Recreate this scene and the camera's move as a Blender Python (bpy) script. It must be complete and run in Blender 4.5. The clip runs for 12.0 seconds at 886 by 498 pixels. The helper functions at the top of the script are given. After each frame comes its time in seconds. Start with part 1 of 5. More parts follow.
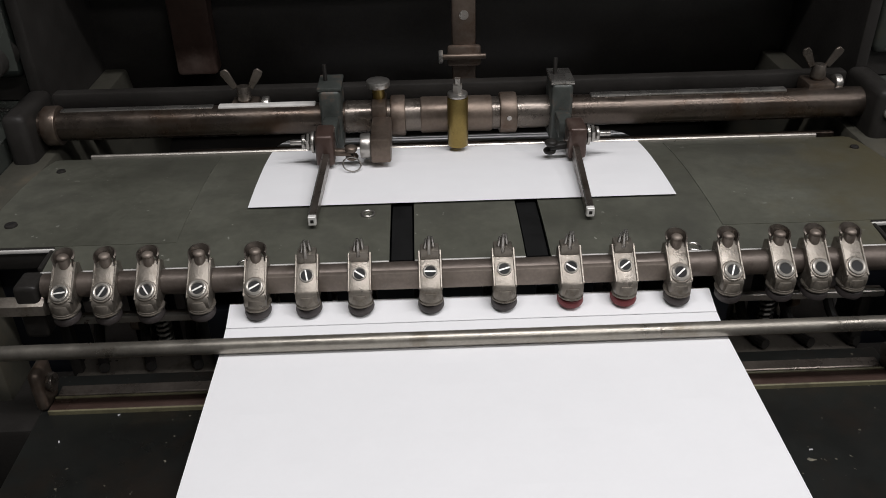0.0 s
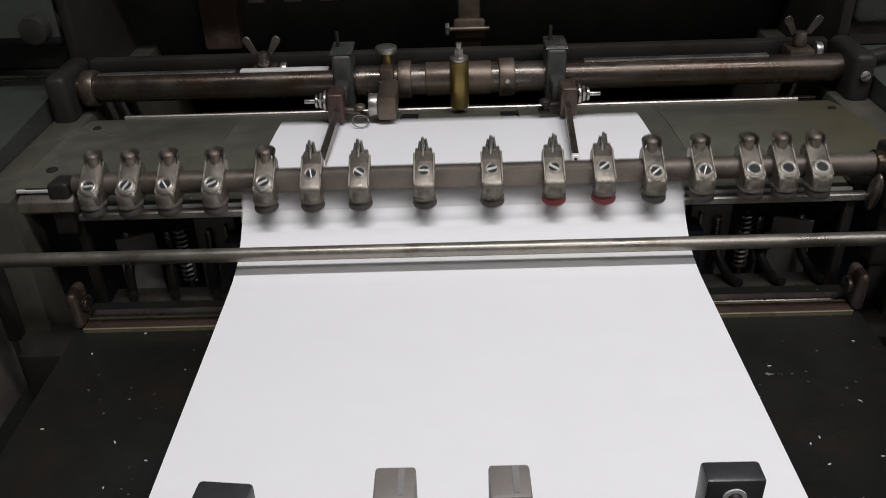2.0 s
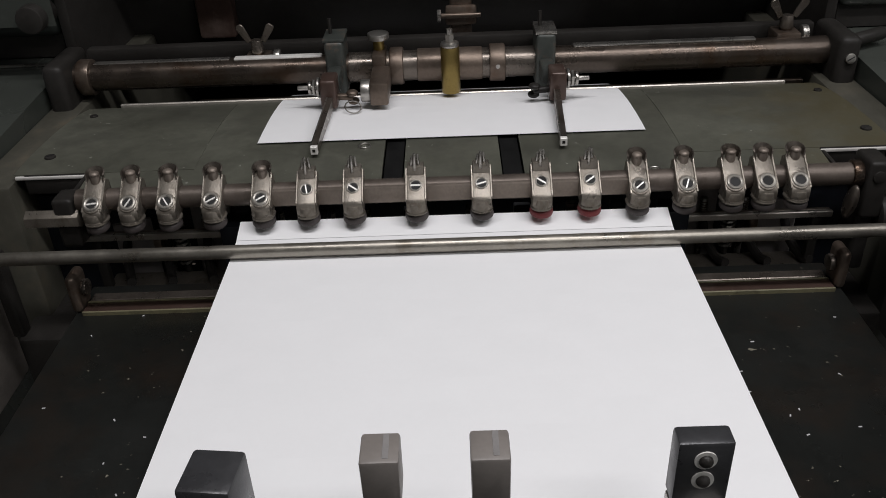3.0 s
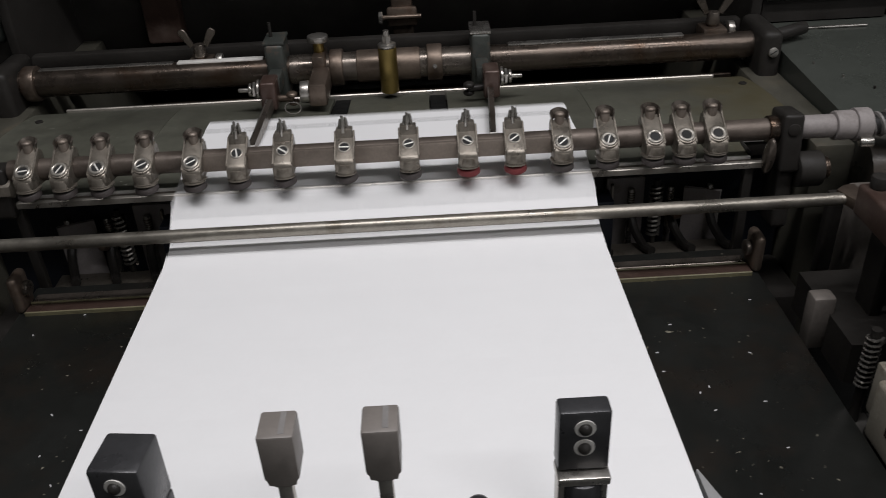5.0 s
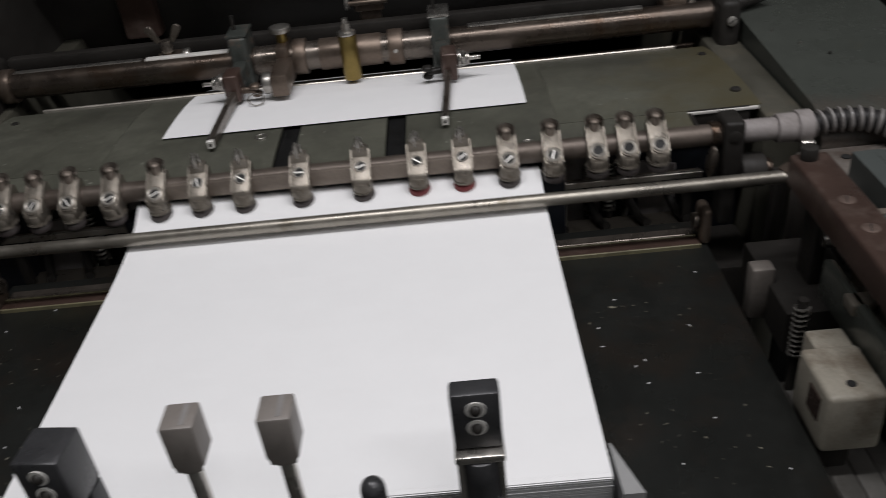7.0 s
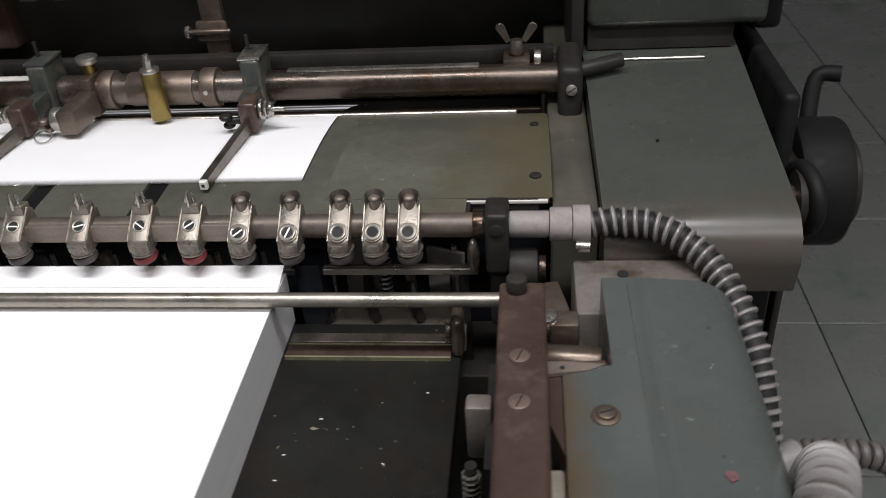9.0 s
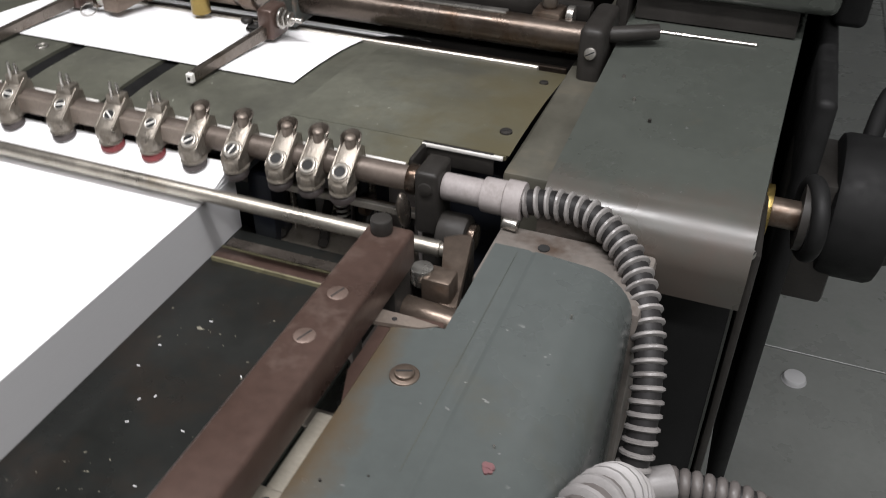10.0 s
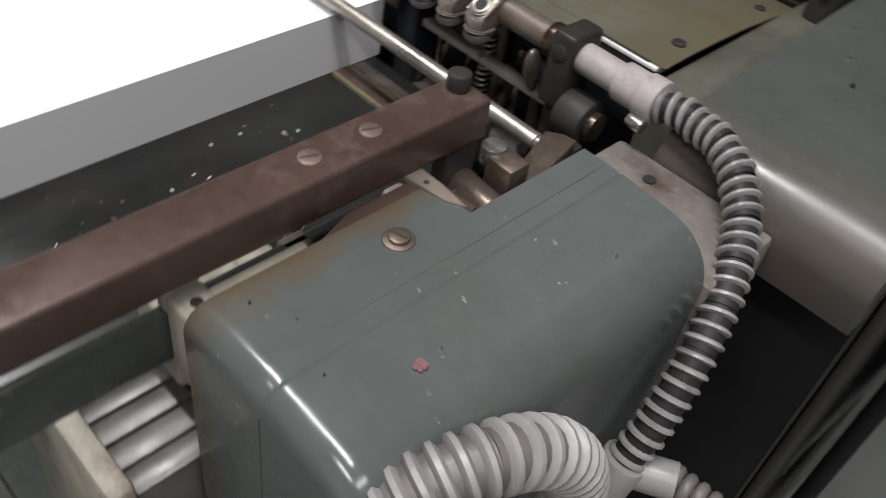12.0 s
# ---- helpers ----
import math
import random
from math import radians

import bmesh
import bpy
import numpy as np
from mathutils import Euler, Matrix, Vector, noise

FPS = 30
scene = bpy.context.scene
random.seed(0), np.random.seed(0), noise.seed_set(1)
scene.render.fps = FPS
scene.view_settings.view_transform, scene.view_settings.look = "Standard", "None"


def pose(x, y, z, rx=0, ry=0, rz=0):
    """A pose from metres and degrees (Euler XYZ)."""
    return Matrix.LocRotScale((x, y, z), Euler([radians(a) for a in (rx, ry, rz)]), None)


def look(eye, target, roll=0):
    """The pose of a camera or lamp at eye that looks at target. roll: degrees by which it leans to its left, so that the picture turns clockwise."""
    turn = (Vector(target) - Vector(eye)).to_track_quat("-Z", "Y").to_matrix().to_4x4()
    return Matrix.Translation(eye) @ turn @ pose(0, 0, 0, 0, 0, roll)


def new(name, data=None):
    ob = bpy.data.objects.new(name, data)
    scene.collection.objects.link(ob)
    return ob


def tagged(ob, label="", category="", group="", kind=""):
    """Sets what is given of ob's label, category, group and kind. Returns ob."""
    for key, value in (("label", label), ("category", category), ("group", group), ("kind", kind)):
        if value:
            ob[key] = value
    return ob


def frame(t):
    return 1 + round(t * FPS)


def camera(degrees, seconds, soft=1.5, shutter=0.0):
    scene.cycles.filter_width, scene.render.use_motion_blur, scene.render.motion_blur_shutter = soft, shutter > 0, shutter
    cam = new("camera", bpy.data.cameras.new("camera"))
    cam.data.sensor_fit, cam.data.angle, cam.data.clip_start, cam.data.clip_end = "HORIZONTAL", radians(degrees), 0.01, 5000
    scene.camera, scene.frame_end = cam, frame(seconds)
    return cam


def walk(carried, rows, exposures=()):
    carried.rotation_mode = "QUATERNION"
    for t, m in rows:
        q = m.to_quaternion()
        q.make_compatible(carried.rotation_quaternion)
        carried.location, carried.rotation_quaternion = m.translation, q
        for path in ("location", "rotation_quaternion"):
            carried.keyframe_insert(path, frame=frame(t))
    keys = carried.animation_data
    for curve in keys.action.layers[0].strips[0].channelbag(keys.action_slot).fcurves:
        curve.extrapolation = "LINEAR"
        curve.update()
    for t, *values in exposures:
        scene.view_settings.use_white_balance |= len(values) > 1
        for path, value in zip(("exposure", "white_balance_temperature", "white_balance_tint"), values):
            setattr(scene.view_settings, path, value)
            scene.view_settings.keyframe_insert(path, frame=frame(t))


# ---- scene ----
cam = camera(55.4, 12.0, 0.5, 0.4)
PATH = [
    (0, (-0.027, -0.394, 0.309), (0.013, 1.309, -0.739), -1.2),
    (0.5, (-0.023, -0.416, 0.304), (0.006, 1.296, -0.728), -1.2),
    (1, (-0.018, -0.434, 0.303), (-0.01, 1.288, -0.714), -1.4),
    (1.5, (-0.008, -0.452, 0.306), (-0.031, 1.274, -0.705), -1.7),
    (2, (-0.005, -0.465, 0.294), (-0.036, 1.252, -0.731), -2.0),
    (2.5, (0.0, -0.471, 0.293), (-0.036, 1.24, -0.742), -2.4),
    (4.3, (0.004, -0.493, 0.307), (-0.018, 1.195, -0.766), -2.7),
    (4.5, (0.013, -0.491, 0.296), (0.003, 1.214, -0.75), -2.5),
    (5, (0.036, -0.499, 0.3), (0.049, 1.206, -0.746), -3.0),
    (5.5, (0.055, -0.5, 0.303), (0.05, 1.196, -0.757), -4.6),
    (6, (0.044, -0.498, 0.304), (0.035, 1.195, -0.76), -4.6),
    (6.5, (0.041, -0.504, 0.303), (-0.061, 1.173, -0.782), -6.1),
    (7, (0.094, -0.509, 0.311), (0.028, 1.162, -0.785), -6.7),
    (7.5, (0.138, -0.499, 0.311), (0.201, 1.183, -0.77), -7.3),
    (7.7, (0.159, -0.487, 0.312), (0.224, 1.191, -0.774), -7.7),
    (9.3, (0.369, -0.386, 0.31), (-0.017, 1.236, -0.794), -2.6),
    (9.5, (0.411, -0.376, 0.298), (-0.097, 1.219, -0.797), -1.3),
    (9.6, (0.423, -0.372, 0.302), (-0.067, 1.191, -0.844), 0.1),
    (10, (0.45, -0.36, 0.287), (-0.125, 1.155, -0.884), 0.5),
    (10.4, (0.48, -0.343, 0.283), (-0.174, 1.076, -0.965), 3.0),
    (10.5, (0.487, -0.349, 0.269), (-0.193, 1.096, -0.934), 3.9),
    (11, (0.498, -0.331, 0.264), (-0.285, 0.968, -1.038), 5.2),
    (11.5, (0.478, -0.313, 0.264), (-0.271, 0.956, -1.088), 4.5),
    (12, (0.503, -0.292, 0.256), (-0.409, 0.823, -1.132), 10.0),
]
walk(cam, [(t, look(eye, target, roll)) for t, eye, target, roll in PATH],
     [(0.0, -0.42), (1.3, -0.45), (2.4, -0.63), (4.3, -0.63), (7.3, -0.66), (7.7, -0.58), (9.3, 0.20), (9.6, 0.34), (10.1, 0.62), (12.0, 0.56)])

# ---- light and exposure ----
world = bpy.data.worlds.new("workshop_air")
scene.world = world
world.use_nodes = True
world.node_tree.nodes["Background"].inputs[0].default_value = (0.55, 0.6, 0.65, 1)
world.node_tree.nodes["Background"].inputs[1].default_value = 0.030


def tube_light(name, x, y, z, length, width, power, turn=0.0):
    data = bpy.data.lights.new(name, "AREA")
    data.shape, data.size, data.size_y, data.energy = "RECTANGLE", length, width, power
    data.color = (0.985, 0.965, 0.985)
    lamp = new(name, data)
    lamp.matrix_world = pose(x, y, z, 0, 0, turn)
    return lamp


LIGHT_Z = 1.28
tube_light("tube_light_near", 0.15, -0.28, LIGHT_Z, 1.2, 0.08, 18)
# back and side lights are added fill with no known source
tube_light("fill_light_back", 0.9, -1.3, 1.75, 1.2, 0.16, 17)
tube_light("fill_light_side", 1.9, -0.5, 1.75, 1.2, 0.16, 13, 90)

FLOOR = -0.70


# ---- materials ----
def material(name, base, rough=0.5, metal=0.0, vary=0.25, scale=30.0, bump=0.1, stain=None, stain_scale=6.0,
             stain_from=0.55, specks=None, coat=0.0, spec=0.5, wear=None):
    """A surface with fine grain, larger blotches, optional stains and specks, all in metres."""
    m = bpy.data.materials.new(name)
    m.use_nodes = True
    nt = m.node_tree
    bsdf = nt.nodes["Principled BSDF"]
    link = nt.links.new
    geo = nt.nodes.new("ShaderNodeNewGeometry")
    info = nt.nodes.new("ShaderNodeObjectInfo")
    coords = nt.nodes.new("ShaderNodeTexCoord")
    shift = nt.nodes.new("ShaderNodeVectorMath")
    shift.operation = "MULTIPLY_ADD"
    comb = nt.nodes.new("ShaderNodeCombineXYZ")
    for i in range(3):
        link(info.outputs["Random"], comb.inputs[i])
    shift.inputs[1].default_value = (7.0, 7.0, 7.0)
    link(comb.outputs[0], shift.inputs[0])
    link(coords.outputs["Object"], shift.inputs[2])

    def noise_node(sc, detail, rough_n=0.6):
        n = nt.nodes.new("ShaderNodeTexNoise")
        n.inputs["Scale"].default_value, n.inputs["Detail"].default_value = sc, detail
        n.inputs["Roughness"].default_value = rough_n
        link(shift.outputs[0], n.inputs["Vector"])
        return n

    def ramp(src, lo, hi):
        r = nt.nodes.new("ShaderNodeMapRange")
        r.inputs["From Min"].default_value, r.inputs["From Max"].default_value = lo, hi
        link(src, r.inputs["Value"])
        return r.outputs[0]

    def mixed(fac, a, b):
        n = nt.nodes.new("ShaderNodeMix")
        n.data_type = "RGBA"
        link(fac, n.inputs[0])
        for sock, v in ((n.inputs[6], a), (n.inputs[7], b)):
            if isinstance(v, tuple):
                sock.default_value = (*v, 1)
            else:
                link(v, sock)
        return n.outputs[2]

    fine = noise_node(scale * 12, 4)
    blot = noise_node(scale, 5, 0.65)
    dark = tuple(c * (1 - vary) for c in base)
    light = tuple(min(1, c * (1 + vary)) for c in base)
    col = mixed(ramp(blot.outputs["Fac"], 0.3, 0.7), dark, light)
    grain = mixed(ramp(fine.outputs["Fac"], 0.35, 0.65), tuple(c * (1 - vary * 0.5) for c in base), light)
    m2 = nt.nodes.new("ShaderNodeMix")
    m2.data_type = "RGBA"
    m2.inputs[0].default_value = 0.35
    link(col, m2.inputs[6]), link(grain, m2.inputs[7])
    col = m2.outputs[2]
    if stain:
        st = noise_node(stain_scale, 6, 0.7)
        col = mixed(ramp(st.outputs["Fac"], stain_from, stain_from + 0.18), col, stain)
    if specks:
        sp = noise_node(220, 2, 0.5)
        sp2 = noise_node(23, 3, 0.6)
        mul = nt.nodes.new("ShaderNodeMath")
        mul.operation = "MULTIPLY"
        link(ramp(sp.outputs["Fac"], 0.70, 0.74), mul.inputs[0])
        link(ramp(sp2.outputs["Fac"], 0.52, 0.62), mul.inputs[1])
        col = mixed(mul.outputs[0], col, specks)
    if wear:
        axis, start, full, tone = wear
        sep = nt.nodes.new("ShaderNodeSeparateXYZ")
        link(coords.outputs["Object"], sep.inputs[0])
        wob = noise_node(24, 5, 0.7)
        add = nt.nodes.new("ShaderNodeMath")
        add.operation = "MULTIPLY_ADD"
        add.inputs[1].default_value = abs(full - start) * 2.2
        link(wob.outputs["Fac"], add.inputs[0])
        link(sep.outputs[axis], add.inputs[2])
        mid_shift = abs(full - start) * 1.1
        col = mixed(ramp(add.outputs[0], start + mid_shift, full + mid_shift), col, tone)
    link(col, bsdf.inputs["Base Color"])
    rr = nt.nodes.new("ShaderNodeMapRange")
    rr.inputs["To Min"].default_value, rr.inputs["To Max"].default_value = max(0.04, rough - 0.12), min(1, rough + 0.14)
    rr.inputs["From Min"].default_value, rr.inputs["From Max"].default_value = 0.3, 0.7
    link(blot.outputs["Fac"], rr.inputs["Value"])
    link(rr.outputs[0], bsdf.inputs["Roughness"])
    bsdf.inputs["Metallic"].default_value = metal
    bsdf.inputs["Coat Weight"].default_value = coat
    bsdf.inputs["Specular IOR Level"].default_value = spec
    if bump:
        b = nt.nodes.new("ShaderNodeBump")
        b.inputs["Strength"].default_value, b.inputs["Distance"].default_value = bump, 0.0006
        link(fine.outputs["Fac"], b.inputs["Height"])
        link(b.outputs[0], bsdf.inputs["Normal"])
    return m


PAPER = material("white_paper", (0.87, 0.87, 0.875), 0.7, vary=0.015, bump=0.03, spec=0.2)
# white paper greyed to paint in the weaker light on the stack's sides
PAPER_DIMMED = material("dimmed_paper", (0.50, 0.50, 0.505), 0.85, vary=0.02, bump=0.1, spec=0.1)
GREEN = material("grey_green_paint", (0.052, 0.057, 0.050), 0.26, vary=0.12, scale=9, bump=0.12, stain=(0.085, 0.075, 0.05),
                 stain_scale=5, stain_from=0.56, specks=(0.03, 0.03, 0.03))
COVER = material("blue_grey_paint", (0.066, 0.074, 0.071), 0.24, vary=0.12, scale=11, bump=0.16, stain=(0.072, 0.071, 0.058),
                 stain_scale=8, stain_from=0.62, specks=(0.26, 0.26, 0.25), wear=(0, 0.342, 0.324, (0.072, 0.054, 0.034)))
HOUSING = material("grey_green_stained_paint", (0.052, 0.057, 0.050), 0.27, vary=0.16, scale=9, bump=0.14, stain=(0.078, 0.070, 0.050),
                   stain_scale=6, stain_from=0.54, specks=(0.12, 0.12, 0.12), wear=(1, -0.112, -0.166, (0.070, 0.057, 0.048)))
FLANGE = material("pale_stained_casting", (0.185, 0.165, 0.148), 0.42, metal=0.25, vary=0.3, scale=22, bump=0.25, stain=(0.09, 0.065, 0.05), stain_scale=18, stain_from=0.55)
SHAFT = material("dark_brown_shaft", (0.085, 0.068, 0.056), 0.28, metal=0.8, vary=0.35, scale=30, bump=0.2, stain=(0.07, 0.045, 0.03), stain_scale=22, stain_from=0.5)
SLEEVE = material("rubbed_brown_steel", (0.165, 0.142, 0.122), 0.30, metal=0.8, vary=0.35, scale=45, bump=0.15, stain=(0.10, 0.075, 0.055), stain_scale=26, stain_from=0.55)
SUCTION = material("grey_brown_tube", (0.225, 0.188, 0.158), 0.44, metal=0.55, vary=0.3, scale=40, bump=0.15, stain=(0.13, 0.10, 0.08), stain_scale=30, stain_from=0.55)
DUSTY = material("dusty_grey_fitting", (0.27, 0.245, 0.238), 0.6, vary=0.2, scale=50, bump=0.2, stain=(0.17, 0.15, 0.14), stain_scale=40, stain_from=0.55)
TUBE = material("dark_brown_tube", (0.125, 0.102, 0.086), 0.42, metal=0.5, vary=0.3, scale=40, bump=0.2, stain=(0.075, 0.058, 0.046), stain_scale=28, stain_from=0.52)
CHEEK = material("oily_brown_green_paint", (0.066, 0.063, 0.050), 0.4, vary=0.25, scale=16, bump=0.2, stain=(0.10, 0.085, 0.06), stain_scale=16, stain_from=0.54)
# rubbed metal, paled so that its specular glint is in the colour
WORN_GLINT = material("worn_edge_glint", (0.80, 0.78, 0.74), 0.40, metal=0.25, vary=0.15, scale=60, bump=0.08)
BED = material("worn_board_metal", (0.110, 0.111, 0.088), 0.42, metal=0.25, vary=0.28, scale=14, bump=0.14, specks=(0.30, 0.30, 0.26),
               stain=(0.085, 0.085, 0.070), stain_scale=9, stain_from=0.5, wear=(0, 0.22, 0.32, (0.105, 0.093, 0.056)))
# GREEN darkened, with shade put into the colour of the upper works
SHADED_GREEN = material("shaded_green_paint", (0.018, 0.022, 0.019), 0.45, vary=0.25, scale=10, bump=0.1)
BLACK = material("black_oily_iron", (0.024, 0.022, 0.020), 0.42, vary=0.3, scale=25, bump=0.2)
PLATE = material("dark_oily_steel_plate", (0.018, 0.019, 0.0175), 0.34, metal=0.3, vary=0.3, scale=8, bump=0.15,
                 stain=(0.029, 0.021, 0.016), stain_scale=9, stain_from=0.5, specks=(0.3, 0.28, 0.22))
STEEL = material("worn_bright_steel", (0.42, 0.40, 0.37), 0.27, metal=0.9, vary=0.25, scale=40, bump=0.1)
OLD_STEEL = material("rusty_brown_steel", (0.16, 0.125, 0.10), 0.4, metal=0.75, vary=0.35, scale=30, bump=0.2,
                     stain=(0.09, 0.05, 0.03), stain_scale=25, stain_from=0.52)
CAST = material("cast_grey_metal", (0.215, 0.192, 0.162), 0.34, metal=0.6, vary=0.30, scale=60, bump=0.3,
                stain=(0.13, 0.105, 0.08), stain_scale=70, stain_from=0.53)
CAST_EDGE = material("rubbed_cast_edge", (0.40, 0.375, 0.335), 0.34, metal=0.6, vary=0.25, scale=70, bump=0.15)
RAIL = material("brown_worn_rail", (0.066, 0.041, 0.033), 0.32, metal=0.3, vary=0.3, scale=16, bump=0.2,
                stain=(0.185, 0.14, 0.118), stain_scale=9, stain_from=0.55)
BRASS = material("dull_brass", (0.26, 0.19, 0.065), 0.32, metal=0.9, vary=0.25, scale=50, bump=0.1)
GREENISH = material("green_worn_clamp", (0.058, 0.064, 0.058), 0.45, metal=0.3, vary=0.35, scale=60, bump=0.25,
                    stain=(0.16, 0.10, 0.07), stain_scale=60, stain_from=0.55)
BEIGE = material("beige_casting", (0.30, 0.275, 0.225), 0.55, vary=0.25, scale=40, bump=0.3, stain=(0.13, 0.095, 0.065),
                 stain_scale=28, stain_from=0.54)
YELLOWISH = material("oily_yellow_ledge", (0.17, 0.155, 0.09), 0.45, vary=0.35, scale=30, bump=0.2,
                     stain=(0.06, 0.05, 0.03), stain_scale=30, stain_from=0.5)
RAIL_SCREW = material("rubbed_brown_screw", (0.15, 0.108, 0.09), 0.4, metal=0.4, vary=0.25, scale=60, bump=0.2)
RUBBER = material("black_rubber", (0.007, 0.007, 0.007), 0.6, vary=0.2, scale=60, bump=0.1)
CUP = material("dark_worn_rubber", (0.055, 0.046, 0.044), 0.55, vary=0.3, scale=80, bump=0.15)
RED = material("red_rubber", (0.17, 0.028, 0.03), 0.55, vary=0.2, scale=80, bump=0.1)
WEIGHT = material("grey_brown_plastic", (0.20, 0.18, 0.165), 0.4, vary=0.12, scale=40, bump=0.1)
FIN = material("oily_grey_fins", (0.105, 0.100, 0.092), 0.38, metal=0.3, vary=0.2, scale=30, bump=0.15, stain=(0.06, 0.055, 0.048), stain_scale=20, stain_from=0.55)
BLOCK = material("black_anodised_block", (0.05, 0.05, 0.053), 0.33, metal=0.3, vary=0.25, scale=40, bump=0.15,
                 stain=(0.2, 0.19, 0.17), stain_scale=60, stain_from=0.68)
HOSE = material("grey_hose_plastic", (0.215, 0.205, 0.20), 0.38, vary=0.15, scale=60, bump=0.1, stain=(0.17, 0.16, 0.15),
                stain_scale=30, stain_from=0.55)
HOSE_DIM = material("dim_brown_grey_hose", (0.095, 0.085, 0.080), 0.45, vary=0.2, scale=50, bump=0.15, stain=(0.16, 0.145, 0.135), stain_scale=40, stain_from=0.58)
HOSE_MID = material("worn_grey_hose", (0.215, 0.203, 0.195), 0.34, vary=0.2, scale=60, bump=0.12, stain=(0.11, 0.10, 0.095), stain_scale=40, stain_from=0.52)
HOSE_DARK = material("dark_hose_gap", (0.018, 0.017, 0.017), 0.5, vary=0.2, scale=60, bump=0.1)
CLEAR = material("clouded_plastic", (0.30, 0.30, 0.30), 0.3, vary=0.1, scale=40, bump=0.05)
TILE = material("grey_floor_tile", (0.195, 0.203, 0.192), 0.3, vary=0.12, scale=6, bump=0.05, stain=(0.105, 0.135, 0.112),
                stain_scale=3, stain_from=0.55)
GROUT = material("dark_grout", (0.07, 0.07, 0.065), 0.9, vary=0.2, scale=30, bump=0.2)
WALL = material("dull_white_wall", (0.62, 0.63, 0.62), 0.8, vary=0.06, scale=3, bump=0.1)
INK = material("red_ink_mark", (0.125, 0.058, 0.060), 0.5, vary=0.2, scale=100, bump=0.0)
NAVY = material("dark_blue_iron", (0.012, 0.014, 0.020), 0.4, metal=0.2, vary=0.25, scale=20, bump=0.15)
SLOT = material("screw_slot_black", (0.01, 0.01, 0.01), 0.7, vary=0.1, bump=0.0)
for dull in (RUBBER, BLACK, HOSE_DARK):
    dull.node_tree.nodes["Principled BSDF"].inputs["Specular IOR Level"].default_value = 0.22
FIXTURE = material("white_lamp_housing", (0.75, 0.75, 0.74), 0.4, vary=0.03, bump=0.0)


# ---- building helpers ----
ORG = {}


def thing(name, at, label, category, group="", kind=""):
    """An Empty at the thing's base; its parts are given in world metres."""
    ob = new(name)
    ob.empty_display_size = 0.02
    ob.matrix_basis = pose(*at)
    ORG[ob.name] = Vector(at)
    return tagged(ob, label, category, group, kind)


def finish(bm, name, mat, org, smooth=35.0):
    bmesh.ops.translate(bm, verts=bm.verts, vec=-org)
    bmesh.ops.recalc_face_normals(bm, faces=bm.faces)
    me = bpy.data.meshes.new(name)
    bm.to_mesh(me)
    bm.free()
    if smooth:
        me.shade_smooth()
        me.set_sharp_from_angle(angle=radians(smooth))
    me.materials.append(mat)
    return me


def part(name, bm, mat, parent, label="", smooth=35.0):
    org = ORG[parent.name]
    ob = new(name, finish(bm, name, mat, org, smooth))
    ob.parent = parent
    ORG[ob.name] = org
    return tagged(ob, label) if label else ob


def solo(name, bm, mat, at, label, category, group="", kind="", smooth=35.0):
    """A thing of one mesh."""
    ob = new(name, finish(bm, name, mat, Vector(at), smooth))
    ob.matrix_basis = pose(*at)
    ORG[ob.name] = Vector(at)
    return tagged(ob, label, category, group, kind)


def box(bm, x0, x1, y0, y1, z0, z1, bevel=0.0, seg=2, m=None):
    out = bmesh.ops.create_cube(bm, size=1.0)
    vs = out["verts"]
    mat = Matrix.Translation(((x0 + x1) / 2, (y0 + y1) / 2, (z0 + z1) / 2)) @ Matrix.Diagonal((x1 - x0, y1 - y0, z1 - z0, 1))
    bmesh.ops.transform(bm, matrix=(m @ mat) if m else mat, verts=vs)
    if bevel:
        es = list({e for v in vs for e in v.link_edges})
        bmesh.ops.bevel(bm, geom=es, offset=bevel, segments=seg, affect="EDGES", profile=0.5)
    return bm


def cyl(bm, a, b, r0, r1=None, n=20, bevel=0.0):
    """A cylinder or cone from point a to point b."""
    a, b = Vector(a), Vector(b)
    d = b - a
    q = d.to_track_quat("Z", "Y").to_matrix().to_4x4()
    out = bmesh.ops.create_cone(bm, cap_ends=True, segments=n, radius1=r0, radius2=r0 if r1 is None else r1, depth=d.length)
    vs = out["verts"]
    bmesh.ops.transform(bm, matrix=Matrix.Translation((a + b) / 2) @ q, verts=vs)
    if bevel:
        es = [e for e in {e for v in vs for e in v.link_edges} if any(len(f.verts) > 4 for f in e.link_faces)]
        bmesh.ops.bevel(bm, geom=es, offset=bevel, segments=2, affect="EDGES", profile=0.5)
    return bm


def ball(bm, c, r, squash=1.0):
    out = bmesh.ops.create_uvsphere(bm, u_segments=18, v_segments=10, radius=r)
    bmesh.ops.transform(bm, matrix=Matrix.Translation(c) @ Matrix.Diagonal((1, 1, squash, 1)), verts=out["verts"])
    return bm


def ring(bm, c, axis, big, small, n=28, k=10):
    """A torus about an axis."""
    q = Vector(axis).to_track_quat("Z", "Y").to_matrix()
    rows = []
    for i in range(n):
        a = 2 * math.pi * i / n
        rows.append([bm.verts.new(Vector(c) + q @ Vector(((big + small * math.cos(b)) * math.cos(a),
                     (big + small * math.cos(b)) * math.sin(a), small * math.sin(b))))
                     for b in (2 * math.pi * j / k for j in range(k))])
    for i in range(n):
        for j in range(k):
            bm.faces.new((rows[i][j], rows[(i + 1) % n][j], rows[(i + 1) % n][(j + 1) % k], rows[i][(j + 1) % k]))
    return bm


